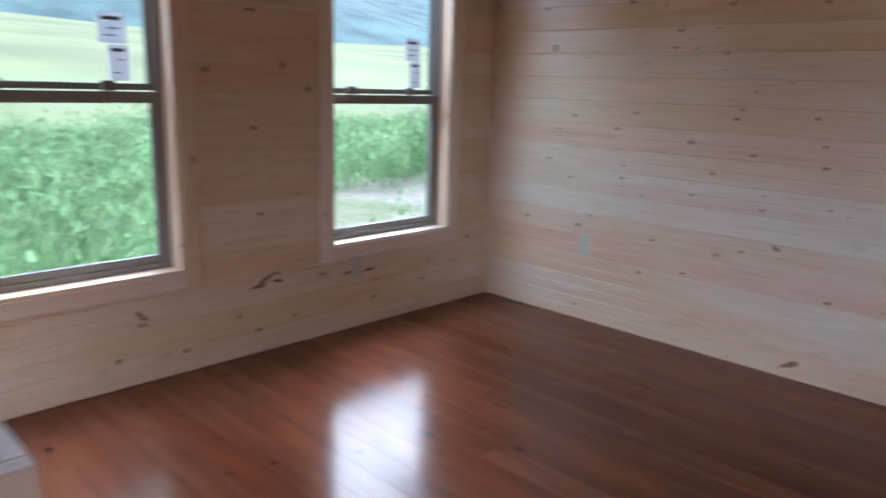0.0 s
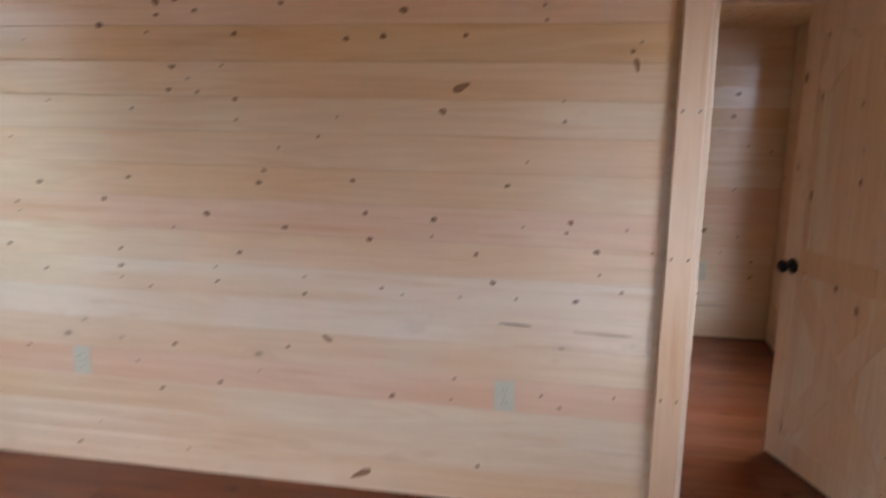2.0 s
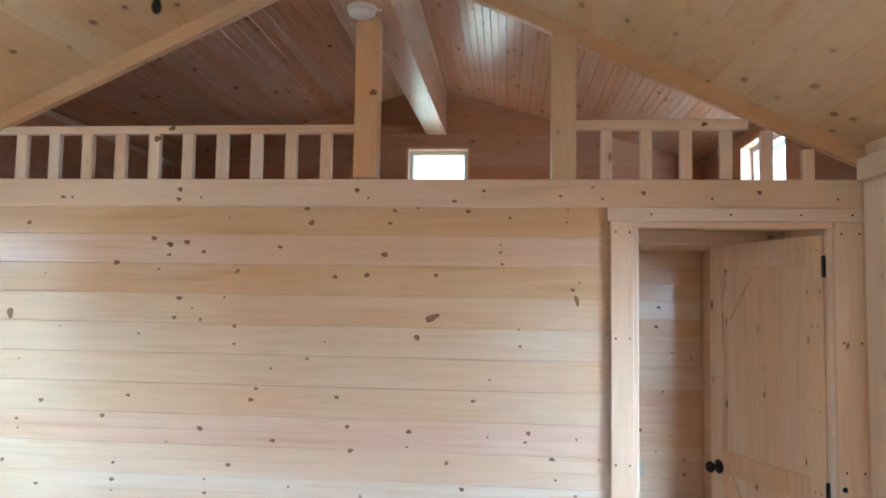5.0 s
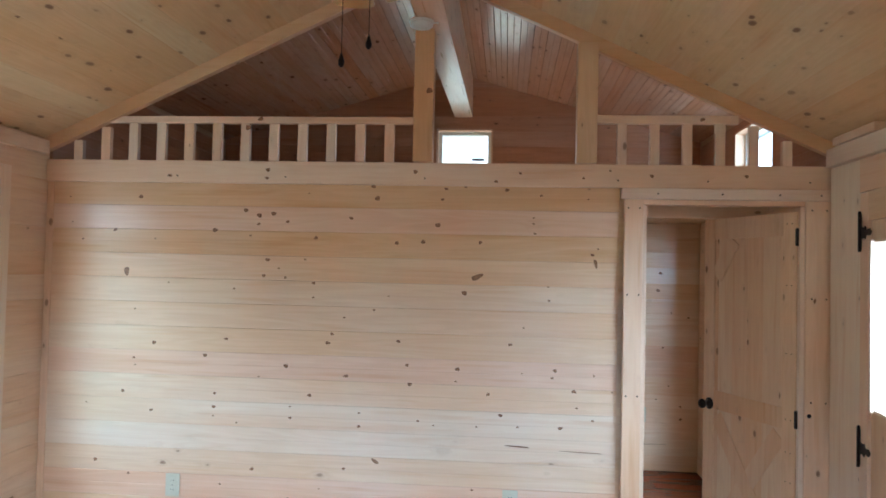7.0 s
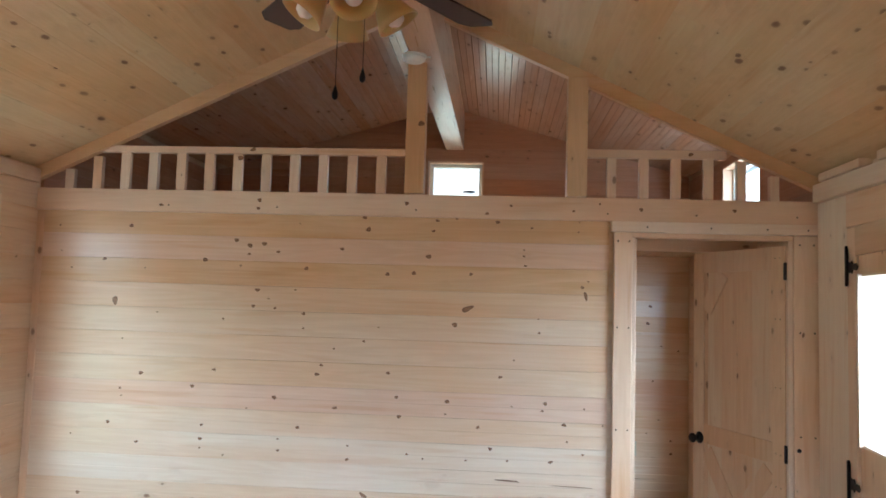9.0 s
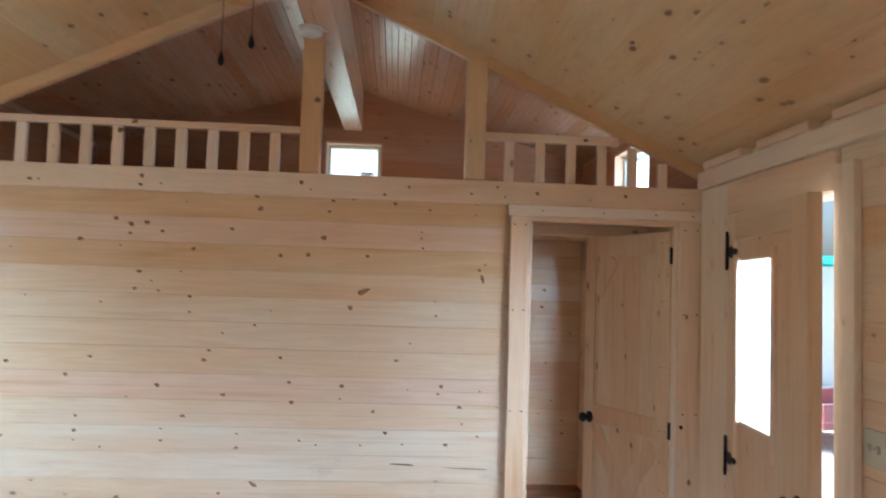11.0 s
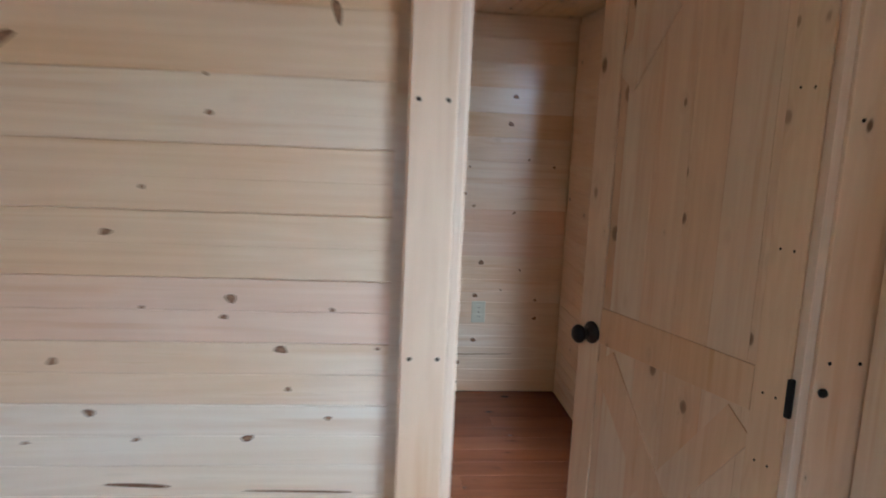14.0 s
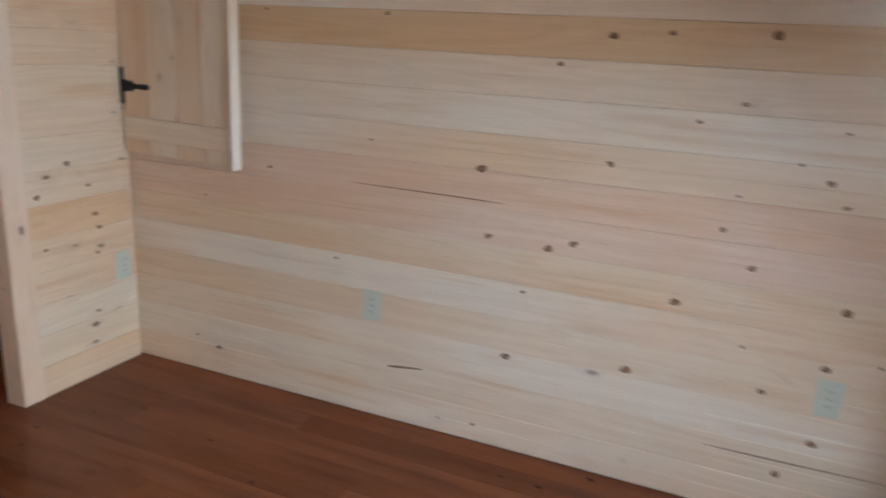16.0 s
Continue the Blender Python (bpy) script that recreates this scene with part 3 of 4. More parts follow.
for n, x in enumerate((0.55, 2.65)):
    window("window_%d" % (6 + n), "double-hung window in the end wall", Matrix(((-1, 0, 0, x + 0.9), (0, -1, 0, BACK), (0, 0, 1, 0.5), (0, 0, 0, 1))), 0.9, 1.4)
window("window_5", "double-hung window of the back room", wall_frame("east", BACK_WIN[1], BACK_WIN[2]), BACK_WIN[1] - BACK_WIN[0], BACK_WIN[3] - BACK_WIN[2])


# ---------------------------------------------------------------- doors
def knob(parent, x, y, z, way):
    """A black round door knob on a rosette; way: +1 or -1 along local y."""
    m = Matrix.Translation((x, y, z)) @ Matrix.Rotation(radians(-90 * way), 4, "X")
    k = part("knob", spun([(0.034, 0.0), (0.034, 0.006), (0.028, 0.010), (0.013, 0.013), (0.012, 0.032), (0.022, 0.038), (0.028, 0.048), (0.028, 0.056), (0.021, 0.064), (0.008, 0.067)], m, 20), BLACK, parent, "black round door knob")
    return k


def line_board(bm, ax, az, bx, bz, width, y0, y1):
    d = Vector((bx - ax, 0, bz - az)).normalized()
    n = Vector((-d.z, 0, d.x)) * width / 2
    a, b = Vector((ax, 0, az)), Vector((bx, 0, bz))
    q = [a + n, a - n, b - n, b + n]
    lo = [bm.verts.new((v.x, y0, v.z)) for v in q]
    hi = [bm.verts.new((v.x, y1, v.z)) for v in q]
    bm.faces.new(lo)
    bm.faces.new(hi[::-1])
    for k in range(4):
        bm.faces.new((lo[k], lo[(k + 1) % 4], hi[(k + 1) % 4], hi[k]))
    bmesh.ops.recalc_face_normals(bm, faces=bm.faces)


# inner door: local x from the hinge to the free edge, local y to the back room side when closed, z up
DW, DH = 0.745, 1.975
swing = Matrix.Translation((4.004, 0.012, 0.012)) @ Matrix.Rotation(radians(180 - 69.0), 4, "Z")
door = thing("plank_door", "pine plank door with crossed lower braces, standing open into the back room", "door", m=swing)
# after the turn local +y faces back towards the main room's side, so the front is at y = +
for k in range(6):
    part("plank", boxed(k * DW / 6 + 0.0003, (k + 1) * DW / 6 - 0.0003, -0.034, -0.002, 0.0, DH, 0.0008), PINE["z"], door)
for x in (0.0, DW - 0.095):
    part("stile", boxed(x, x + 0.095, -0.0016, 0.006, 0.0, DH, 0.002), PINE["z"], door)
for z, h in ((0.0, 0.12), (0.86, 0.11), (DH - 0.12, 0.12)):
    part("rail", boxed(0.096, DW - 0.096, -0.0016, 0.006, z, z + h, 0.002), PINE["z"], door)
for (ax, az, bx, bz), wide, face in (((0.12, 0.16, DW - 0.12, 0.82), 0.10, 0.005), ((0.12, 0.82, DW - 0.12, 0.16), 0.10, 0.0035)):
    bm = bmesh.new()
    line_board(bm, ax, az, bx, bz, wide, -0.0014, face)
    part("brace", bm, PINE["z"], door)
bm = bmesh.new()
line_board(bm, DW - 0.11, DH - 0.34, DW - 0.26, DH - 0.13, 0.10, -0.0014, 0.004)
part("corner_brace", bm, PINE["z"], door)
for z in (0.06, 0.15, 0.30, 0.45, 0.60, 0.75, 0.915, 1.25, 1.6, DH - 0.06):
    for x in (0.03, 0.065):
        screw(door, x, 0.0062, z, r=0.003)
knob(door, DW - 0.062, 0.006, 0.885, 1)
knob(door, DW - 0.062, -0.034, 0.885, -1)
for z in (0.88, 1.80, 0.15):
    part("hinge", boxed(-0.012, 0.004, -0.004, 0.012, z, z + 0.09, 0.004), BLACK, door, "black butt hinge")

# entrance door, a little ajar: local x from hinge to free edge, y outwards
FW = 0.852
swing = Matrix.Translation((W - 0.004, DOOR_Y1 - 0.006, 0.01)) @ Matrix.Rotation(radians(-90 - 6.7), 4, "Z")
front = thing("entrance_door", "pine entrance door with a glazed light, black strap hinges, slightly ajar", "door", m=swing)
GX0, GX1, GZ0, GZ1 = 0.115, 0.52, 1.06, 1.818
FH = 2.031
bm = bmesh.new()
slab_with_holes(bm, "x", 0.0, 0.04, 0.0, FW, 0.0, FH, [(GX0, GX1, GZ0, GZ1)])
part("panel", bm, PINE["z"], front)
part("stile", boxed(0.0, 0.1, -0.016, 0.0, 0.0, FH, 0.002), BRIGHT["z"], front)
part("stile", boxed(FW - 0.13, FW, -0.016, 0.0, 0.0, FH, 0.002), PINE["z"], front)
part("rail", boxed(0.1, FW - 0.13, -0.016, 0.0, FH - 0.13, FH, 0.002), PINE["x"], front)
for a, b, c, d in ((GX0 - 0.005, GX0 + 0.012, GZ0, GZ1), (GX1 - 0.002, GX1 + 0.03, GZ0 - 0.09, GZ1 + 0.03)):
    part("glazing_trim", boxed(a, b, -0.016, 0.05, c, d, 0.002), BRIGHT["z"], front)
part("glazing_trim", boxed(GX0 + 0.012, GX1 - 0.002, 0.0, 0.05, GZ0 - 0.002, GZ0 + 0.012, 0.002), BRIGHT["x"], front)
part("glazing_trim", boxed(GX0 + 0.012, GX1 - 0.002, 0.0, 0.05, GZ1 - 0.012, GZ1 + 0.002, 0.002), BRIGHT["x"], front)
p = part("pane", boxed(GX0 + 0.012, GX1 - 0.002, 0.03, 0.033, GZ0 + 0.01, GZ1 - 0.01), GLASS, front)
p.visible_shadow = False
knob(front, FW - 0.065, -0.016, 0.88, -1)
knob(front, FW - 0.065, 0.04, 0.88, 1)
part("latch_plate", boxed(FW - 0.0005, FW + 0.003, 0.0, 0.026, 0.85, 0.91, 0.001), paint("latch_metal", (0.2, 0.19, 0.17), 0.3, 0.9), front, "metal latch plate")
for z in (0.885, 1.85):
    h = part("strap_hinge", boxed(-0.006, 0.022, -0.022, -0.0165, z - 0.075, z + 0.085, 0.002), BLACK, front, "black iron tee hinge")
    part("strap", prism([(0.0, -0.028), (0.035, -0.022), (0.05, -0.03), (0.062, -0.012), (0.105, -0.016), (0.125, 0.0), (0.105, 0.016), (0.062, 0.012), (0.05, 0.03), (0.035, 0.022), (0.0, 0.028)], 0.004, Matrix.Translation((0.022, -0.0175, z)) @ Matrix.Rotation(radians(90), 4, "X")), BLACK, h)
    part("hinge_pin", spun([(0.007, -0.085), (0.007, 0.095), (0.003, 0.1)], Matrix.Translation((0.02, -0.026, z)), 10), BLACK, h)


# ---------------------------------------------------------------- outlets, switch, detector
def plate(name, label, m, slots=True, width=0.078, height=0.124):
    ob = thing(name, label, "outlet" if slots else "switch", group="wall outlets" if slots else "", m=m)
    part("cover_plate", boxed(-width / 2, width / 2, -0.006, 0.0, -height / 2, height / 2, 0.003), ALMOND, ob)
    if slots:
        for z in (0.026, -0.026):
            s = part("socket", boxed(-0.017, 0.017, -0.008, -0.0055, z - 0.015, z + 0.015, 0.002), ALMOND, ob)
            for x in (-0.007, 0.007):
                part("slot", boxed(x - 0.0009, x + 0.0009, -0.0086, -0.0078, z - 0.003, z + 0.005), SLOT, s)
    else:
        for x in (-0.024, 0.024):
            part("toggle", boxed(x - 0.005, x + 0.005, -0.018, -0.0055, -0.012, 0.012, 0.002), ALMOND, ob)
    part("screw", spun([(0.003, 0), (0.003, 0.001)], Matrix.Translation((0, -0.006, 0)) @ Matrix.Rotation(radians(90), 4, "X"), 8), SCREW, ob)
    return ob


for x, z in ((0.771, 0.462), (2.579, 0.459)):
    plate("wall_outlet", "almond plastic double outlet on the pine partition", pose(x, 0, z))
plate("wall_outlet", "almond plastic double outlet below the window", pose(0, -1.115, 0.352, 0, 0, 90))
for x in (2.089, 3.699):
    plate("wall_outlet", "almond plastic double outlet on the back room's wall", pose(x, FAR, 0.469))
plate("wall_outlet", "almond plastic double outlet on the wing wall", pose(WING, 2.41, 0.456, 0, 0, 90))
plate("light_switch", "almond plastic double switch beside the entrance", pose(W, -1.405, 1.155, 0, 0, -90), slots=False, width=0.12)

detector = thing("smoke_detector", "round white smoke detector under the ridge beam", "smoke detector", m=pose(2.085, -0.18, BEAM_Z - 0.0755, 180))
part("base", spun([(0.062, 0.0), (0.062, 0.01), (0.05, 0.012)], None, 28), WHITE, detector)
part("cover", spun([(0.058, 0.012), (0.056, 0.028), (0.046, 0.036), (0.02, 0.038)], None, 28), WHITE, detector)
part("test_button", spun([(0.008, 0.038), (0.008, 0.041)], Matrix.Translation((0.02, 0, 0)), 10), WHITE, detector)
part("tab", boxed(0.058, 0.085, -0.004, 0.004, 0.008, 0.014), WHITE, detector)

# ---------------------------------------------------------------- ceiling fan
FAN = (2.118, -1.9)
fan = thing("ceiling_fan", "dark brown ceiling fan with amber shades under the ridge beam", "ceiling fan", m=pose(FAN[0], FAN[1], BEAM_Z - 0.1238))
LIFT = Matrix.Translation((0, 0, 0.106))
part("canopy", spun([(0.065, 0.0), (0.065, -0.02), (0.04, -0.06), (0.018, -0.07)], None, 20), BLADE, fan)
part("downrod", spun([(0.012, -0.145), (0.012, -0.33)], LIFT, 10), BLADE, fan)
part("motor", spun([(0.03, -0.24), (0.09, -0.26), (0.11, -0.30), (0.11, -0.36), (0.085, -0.40), (0.05, -0.42), (0.045, -0.47), (0.03, -0.49)], LIFT, 24), BLADE, fan)
for k in range(5):
    m = LIFT @ Matrix.Rotation(radians(55 + 72 * k), 4, "Z") @ Matrix.Translation((0, 0, -0.385)) @ Matrix.Rotation(radians(10), 4, "X")
    b = part("blade", prism([(0.16, -0.045), (0.3, -0.06), (0.56, -0.07), (0.60, -0.045), (0.60, 0.045), (0.56, 0.07), (0.3, 0.06), (0.16, 0.045)], 0.007, m), BLADE, fan)
    part("blade_iron", prism([(0.07, -0.015), (0.2, -0.03), (0.2, 0.03), (0.07, 0.015)], 0.004, m @ Matrix.Translation((0, 0, 0.0072))), BLACK, b)
for k in range(4):
    m = LIFT @ Matrix.Rotation(radians(195 + 90 * k), 4, "Z") @ Matrix.Translation((0.06, 0, -0.45)) @ Matrix.Rotation(radians(146), 4, "Y")
    s = part("shade", spun([(0.02, 0.027), (0.027, 0.044), (0.039, 0.07), (0.052, 0.104), (0.063, 0.13), (0.06, 0.13), (0.049, 0.104), (0.035, 0.07), (0.018, 0.044)], m, 20), SHADE, fan, "amber scalloped glass shade")
    part("lamp_arm", spun([(0.012, -0.02), (0.014, 0.03), (0.024, 0.045), (0.01, 0.05)], m, 12), BLADE, fan)
    part("bulb", spun([(0.012, 0.05), (0.026, 0.08), (0.03, 0.1), (0.022, 0.125), (0.005, 0.135)], m, 14), BULB, s, "round white bulb")
for x, y, z in ((-0.03, -0.02, -0.76), (0.035, 0.02, -0.70)):
    c = part("pull_chain", spun([(0.001, z), (0.001, -0.47)], LIFT @ Matrix.Translation((x, y, 0)), 6), BLACK, fan)
    part("pull_knob", spun([(0.002, z + 0.012), (0.005, z + 0.002), (0.009, z - 0.012), (0.0075, z - 0.022), (0.002, z - 0.027)], LIFT @ Matrix.Translation((x, y, 0)), 12), BLACK, c, "small dark teardrop pull")

# ---------------------------------------------------------------- hatch in the back room, cabinet in the main room
hatch = thing("wall_hatch", "pine board wall hatch on a black tee hinge, standing slightly open", "hatch", m=pose(WING + 0.006, FAR - 0.012, 0.957, 0, 0, -4))
HW, HH = 0.612, 0.98
for k in range(4):
    part("plank", boxed(k * HW / 4 + 0.001, (k + 1) * HW / 4 - 0.001, -0.028, -0.006, 0.0, HH, 0.003), PINE["z"], hatch)
part("edge_strip", boxed(HW, HW + 0.012, -0.05, 0.0, -0.01, HH, 0.002), BRIGHT["z"], hatch)
part("batten", boxed(0.02, HW - 0.02, -0.042, -0.0285, 0.06, 0.15, 0.002), PINE["x"], hatch)
for z in (0.276, 0.8):
    h = part("strap_hinge", boxed(0.0, 0.02, -0.035, -0.0285, z - 0.075, z + 0.075, 0.002), BLACK, hatch, "black iron tee hinge")
    part("strap", prism([(0.0, -0.026), (0.03, -0.02), (0.045, -0.024), (0.06, -0.01), (0.135, -0.012), (0.15, 0.0), (0.135, 0.012), (0.06, 0.01), (0.045, 0.024), (0.03, 0.02), (0.0, 0.026)], 0.004, Matrix.Translation((0.02, -0.0285, z)) @ Matrix.Rotation(radians(90), 4, "X")), BLACK, h)

cab = thing("base_cabinet", "unfinished pale pine base cabinet with an open top", "cabinet", m=pose(2.152, -3.382, 0))
CW, CD, CH = 0.75, 0.6, 0.87
part("side", boxed(-0.038, 0.0, -CW, 0.0, 0.0, CH, 0.003), BRIGHT["z"], cab)
part("side", boxed(-CD, -CD + 0.038, -CW, 0.0, 0.0, CH, 0.003), BRIGHT["z"], cab)
part("end_panel", boxed(-CD + 0.038, -0.038, -0.038, 0.0, 0.0, CH, 0.003), BRIGHT["z"], cab)
part("end_panel", boxed(-CD + 0.038, -0.038, -CW, -CW + 0.038, 0.0, CH, 0.003), BRIGHT["z"], cab)
part("bottom", boxed(-CD + 0.038, -0.038, -CW + 0.038, -0.038, 0.08, 0.098), PINE["x"], cab)

# ---------------------------------------------------------------- outdoors
GRASS, nodes, links, bsdf = material("meadow")
tc = nodes.new("ShaderNodeTexCoord")
n1 = nodes.new("ShaderNodeTexNoise")
n1.inputs["Scale"].default_value, n1.inputs["Detail"].default_value = 0.35, 6
links.new(tc.outputs["Object"], n1.inputs["Vector"])
n2 = nodes.new("ShaderNodeTexNoise")
n2.inputs["Scale"].default_value, n2.inputs["Detail"].default_value = 6.0, 4
links.new(tc.outputs["Object"], n2.inputs["Vector"])
c1 = ramp(nodes, links, n1.outputs[0], [(0.34, (0.22, 0.34, 0.13)), (0.44, (0.42, 0.46, 0.27)), (0.52, (0.62, 0.57, 0.46))])
c2 = mix(nodes, links, "MULTIPLY", 0.7, c1, ramp(nodes, links, n2.outputs[0], [(0.3, (0.55, 0.6, 0.5)), (0.7, (1, 1, 1))]))
links.new(c2, bsdf.inputs["Base Color"])
bsdf.inputs["Roughness"].default_value = 0.9
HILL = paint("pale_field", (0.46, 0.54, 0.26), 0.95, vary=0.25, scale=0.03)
# distant woods, the haze of the air mixed into their colour
HAZY_WOODS = paint("hazy_far_woods", (0.22, 0.36, 0.34), 0.95, vary=0.35, scale=0.04)
WEED = paint("weed_leaf", (0.40, 0.60, 0.31), 0.7, vary=0.5, scale=0.8)
weed_nodes, weed_links = WEED.node_tree.nodes, WEED.node_tree.links
leaf_light = weed_nodes.new("ShaderNodeBsdfTranslucent")
weed_links.new(weed_nodes["Principled BSDF"].inputs["Base Color"].links[0].from_socket, leaf_light.inputs[0])
leaf_mix = weed_nodes.new("ShaderNodeMixShader")
leaf_mix.inputs[0].default_value = 0.5
weed_links.new(weed_nodes["Principled BSDF"].outputs[0], leaf_mix.inputs[1])
weed_links.new(leaf_light.outputs[0], leaf_mix.inputs[2])
weed_links.new(leaf_mix.outputs[0], weed_nodes["Material Output"].inputs[0])

bm = bmesh.new()
grid_v = {}
def land(x, y):
    """Height of the ground: level about the cabin, dipping, then rising to a pale hillside and wooded hills to the west."""
    h = -0.55
    if x < -8:
        d = -x - 8
        h += -0.035 * min(d, 30)
        if d > 30:
            h += 0.085 * (min(d, 330) - 30) + 2.0 * math.sin(y * 0.018 + 1.0) * min(1, (d - 30) / 120)
        if d > 330:
            h += 0.30 * (min(d, 800) - 330) + 14 * math.sin(y * 0.009)
    return h
xs = [-1600, -1200, -900, -808, -650, -500, -400, -338, -280, -220, -160, -110, -70, -50, -38, -30, -22, -16, -12, -8, -4, 0, 5, 12, 30, 80, 200, 600, 1600]
ys = [-1600, -1000, -700, -500, -380, -280, -200, -140, -90, -60, -40, -25, -15, -8, 0, 8, 15, 25, 40, 60, 90, 140, 200, 280, 380, 500, 700, 1000, 1600]
for x in xs:
    for y in ys:
        grid_v[x, y] = bm.verts.new((x, y, land(x, y)))
for a, b in zip(xs, xs[1:]):
    for c, d in zip(ys, ys[1:]):
        f = bm.faces.new((grid_v[a, c], grid_v[b, c], grid_v[b, d], grid_v[a, d]))
        f.smooth = True
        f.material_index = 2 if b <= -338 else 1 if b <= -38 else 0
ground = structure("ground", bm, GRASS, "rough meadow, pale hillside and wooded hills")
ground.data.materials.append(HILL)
ground.data.materials.append(HAZY_WOODS)

rng = random.Random(5)
verts, faces = [], []
def blade_at(x, y, z, h, lean, turn, w):
    i = len(verts)
    dx, dy = math.cos(turn), math.sin(turn)
    px, py = -dy * w, dx * w
    verts.extend([(x - px, y - py, z), (x + px, y + py, z), (x + dx * lean * 0.4 + px * 0.8, y + dy * lean * 0.4 + py * 0.8, z + h * 0.6), (x + dx * lean * 0.4 - px * 0.8, y + dy * lean * 0.4 - py * 0.8, z + h * 0.6), (x + dx * lean, y + dy * lean, z + h)])
    faces.extend([(i, i + 1, i + 2, i + 3), (i + 3, i + 2, i + 4)])
for k in range(3600):
    x = -rng.uniform(1.4, 22)
    y = rng.uniform(-5, 4 + 0.95 * (4 - x))
    lush = y < -3.66 + 0.60 * (3.2 - x)
    patch = noise.noise(Vector((x * 0.35, y * 0.35, 3.1)))
    if not lush and x > -7.5 and patch < 0.33:
        continue
    tall = (0.85 if lush else 0.35) + 0.6 * max(0, patch)
    if x < -7.5:
        tall = 0.75 + 0.9 * max(0, patch + 0.2)
    wide = 0.12 + 0.28 * tall
    for _ in range(34):
        q = rng.random()
        px, py = x + rng.gauss(0, wide * (1.1 - q * 0.6)), y + rng.gauss(0, wide * (1.1 - q * 0.6))
        turn = rng.uniform(0, 6.3)
        blade_at(px, py, land(x, y) + tall * q * rng.uniform(0.6, 1.1), rng.uniform(0.04, 0.14), rng.uniform(0.04, 0.14), turn, rng.uniform(0.012, 0.035))
    for _ in range(4):
        blade_at(x + rng.gauss(0, wide), y + rng.gauss(0, wide), land(x, y), tall * rng.uniform(0.6, 1.15), rng.uniform(0.05, 0.3), rng.uniform(0, 6.3), rng.uniform(0.004, 0.01))
me = bpy.data.meshes.new("weeds")
me.from_pydata(verts, [], faces)
me.materials.append(WEED)
tagged(new("weeds", me), "tall green weeds in the meadow", "weeds", kind="stuff")

# sheds across the yard, seen past the ajar door
shed = thing("shed", "far white shed with a teal metal roof edge", "shed", m=pose(14.5, 14.0, -0.55, 0, 0, -30))
part("wall", boxed(-3, 3, 0, 4, 0.0, 3.1), paint("shed_white", (0.8, 0.8, 0.78), 0.8), shed)
part("roof", prism([(-0.4, 3.1), (4.4, 3.1), (4.4, 3.16), (2, 3.5), (-0.4, 3.16)], 7, Matrix(((0, 0, 1, -3.5), (1, 0, 0, 0), (0, 1, 0, 0), (0, 0, 0, 1)))), paint("teal_roof", (0.04, 0.36, 0.30), 0.5), shed, "teal metal roof")
trailer = thing("garden_trailer", "small red trailer standing in the yard", "trailer", m=pose(9.6, 7.4, -0.55, 0, 0, 20))
TRAILER_RED = paint("trailer_red", (0.45, 0.16, 0.16), 0.5)
part("bed", boxed(-1.2, 1.2, -0.7, 0.7, 0.35, 0.45, 0.01), TRAILER_RED, trailer)
for y in (-0.7, 0.66):
    part("side_board", boxed(-1.2, 1.2, y, y + 0.04, 0.46, 0.72, 0.01), TRAILER_RED, trailer)
for y in (-0.8, 0.72):
    part("wheel", spun([(0.12, 0.0), (0.3, 0.0), (0.3, 0.1), (0.12, 0.1)], Matrix.Translation((0, y + 0.1, 0.3)) @ Matrix.Rotation(radians(90), 4, "X"), 20), SLOT, trailer)
GRAVEL = paint("pale_gravel", (0.55, 0.54, 0.51), 0.9, vary=0.2, scale=8)
structure("yard", boxed(W + 0.6, 40, -12, 40, -0.56, -0.535), GRAVEL, "pale gravel yard beside the cabin")
structure("porch_deck", boxed(W + 0.125, 5.9, -3.0, 1.9, -0.10, -0.03), PINE_JOINED["y"], "plank porch deck outside the entrance")
for y in (-2.9, 1.5):
    structure("porch_pier", boxed(5.6, 5.75, y - 0.08, y + 0.08, -0.55, -0.101), PINE_JOINED["z"], "short porch pier")

PORCH_GREY = paint("porch_grey_white", (0.36, 0.36, 0.40), 0.6, vary=0.05, scale=4)
porch_wall = structure("wall_porch_end", boxed(W + 0.13, 5.8, 1.752, 1.80, -0.029, 2.4), PORCH_GREY, "grey-white boarded end wall of the porch")
for k in range(10):
    part("board", boxed(W + 0.132 + 0.151 * k, W + 0.132 + 0.151 * (k + 1) - 0.006, 1.73, 1.7515, -0.029, 2.4, 0.003), PORCH_GREY, porch_wall)

# ---------------------------------------------------------------- boards and planks, last
boards(wall_west, "y", 0.0, 1, BACK, -0.001, 0.0, 2.335, [(a - 0.0, b + 0.0, c, d) for a, b, c, d in WINDOWS], PINE["y"])
boards(wall_east, "y", W, -1, BACK, 0.0, 0.0, 2.335, [(DOOR_Y0, DOOR_Y1, -0.01, DOOR_TOP)], PINE["y"])
boards(wall_partition, "x", 0.0, -1, 0.0, 3.112, 0.0, 2.093, [], PINE["x"], tone={3: PINE_ROSY, 5: PINE_PALE, 6: PINE_PALE, 7: PINE_PALE, 8: PINE_ROSY, 13: PINE_AMBER, 14: PINE_ROSY, 15: PINE_AMBER})
boards(wall_partition, "x", 0.0, -1, 4.03, W, 0.0, 2.093, [], PINE["x"])
boards(wall_north, "x", FAR, -1, 0.0, W, 0.0, 2.086, [], PINE["x"], tone={0: PINE_PALE, 2: PINE_PALE, 4: PINE_PALE, 6: PINE_ROSY, 7: PINE_ROSY, 8: PINE_PALE, 9: PINE_PALE, 11: PINE_AMBER, 12: PINE_PALE})
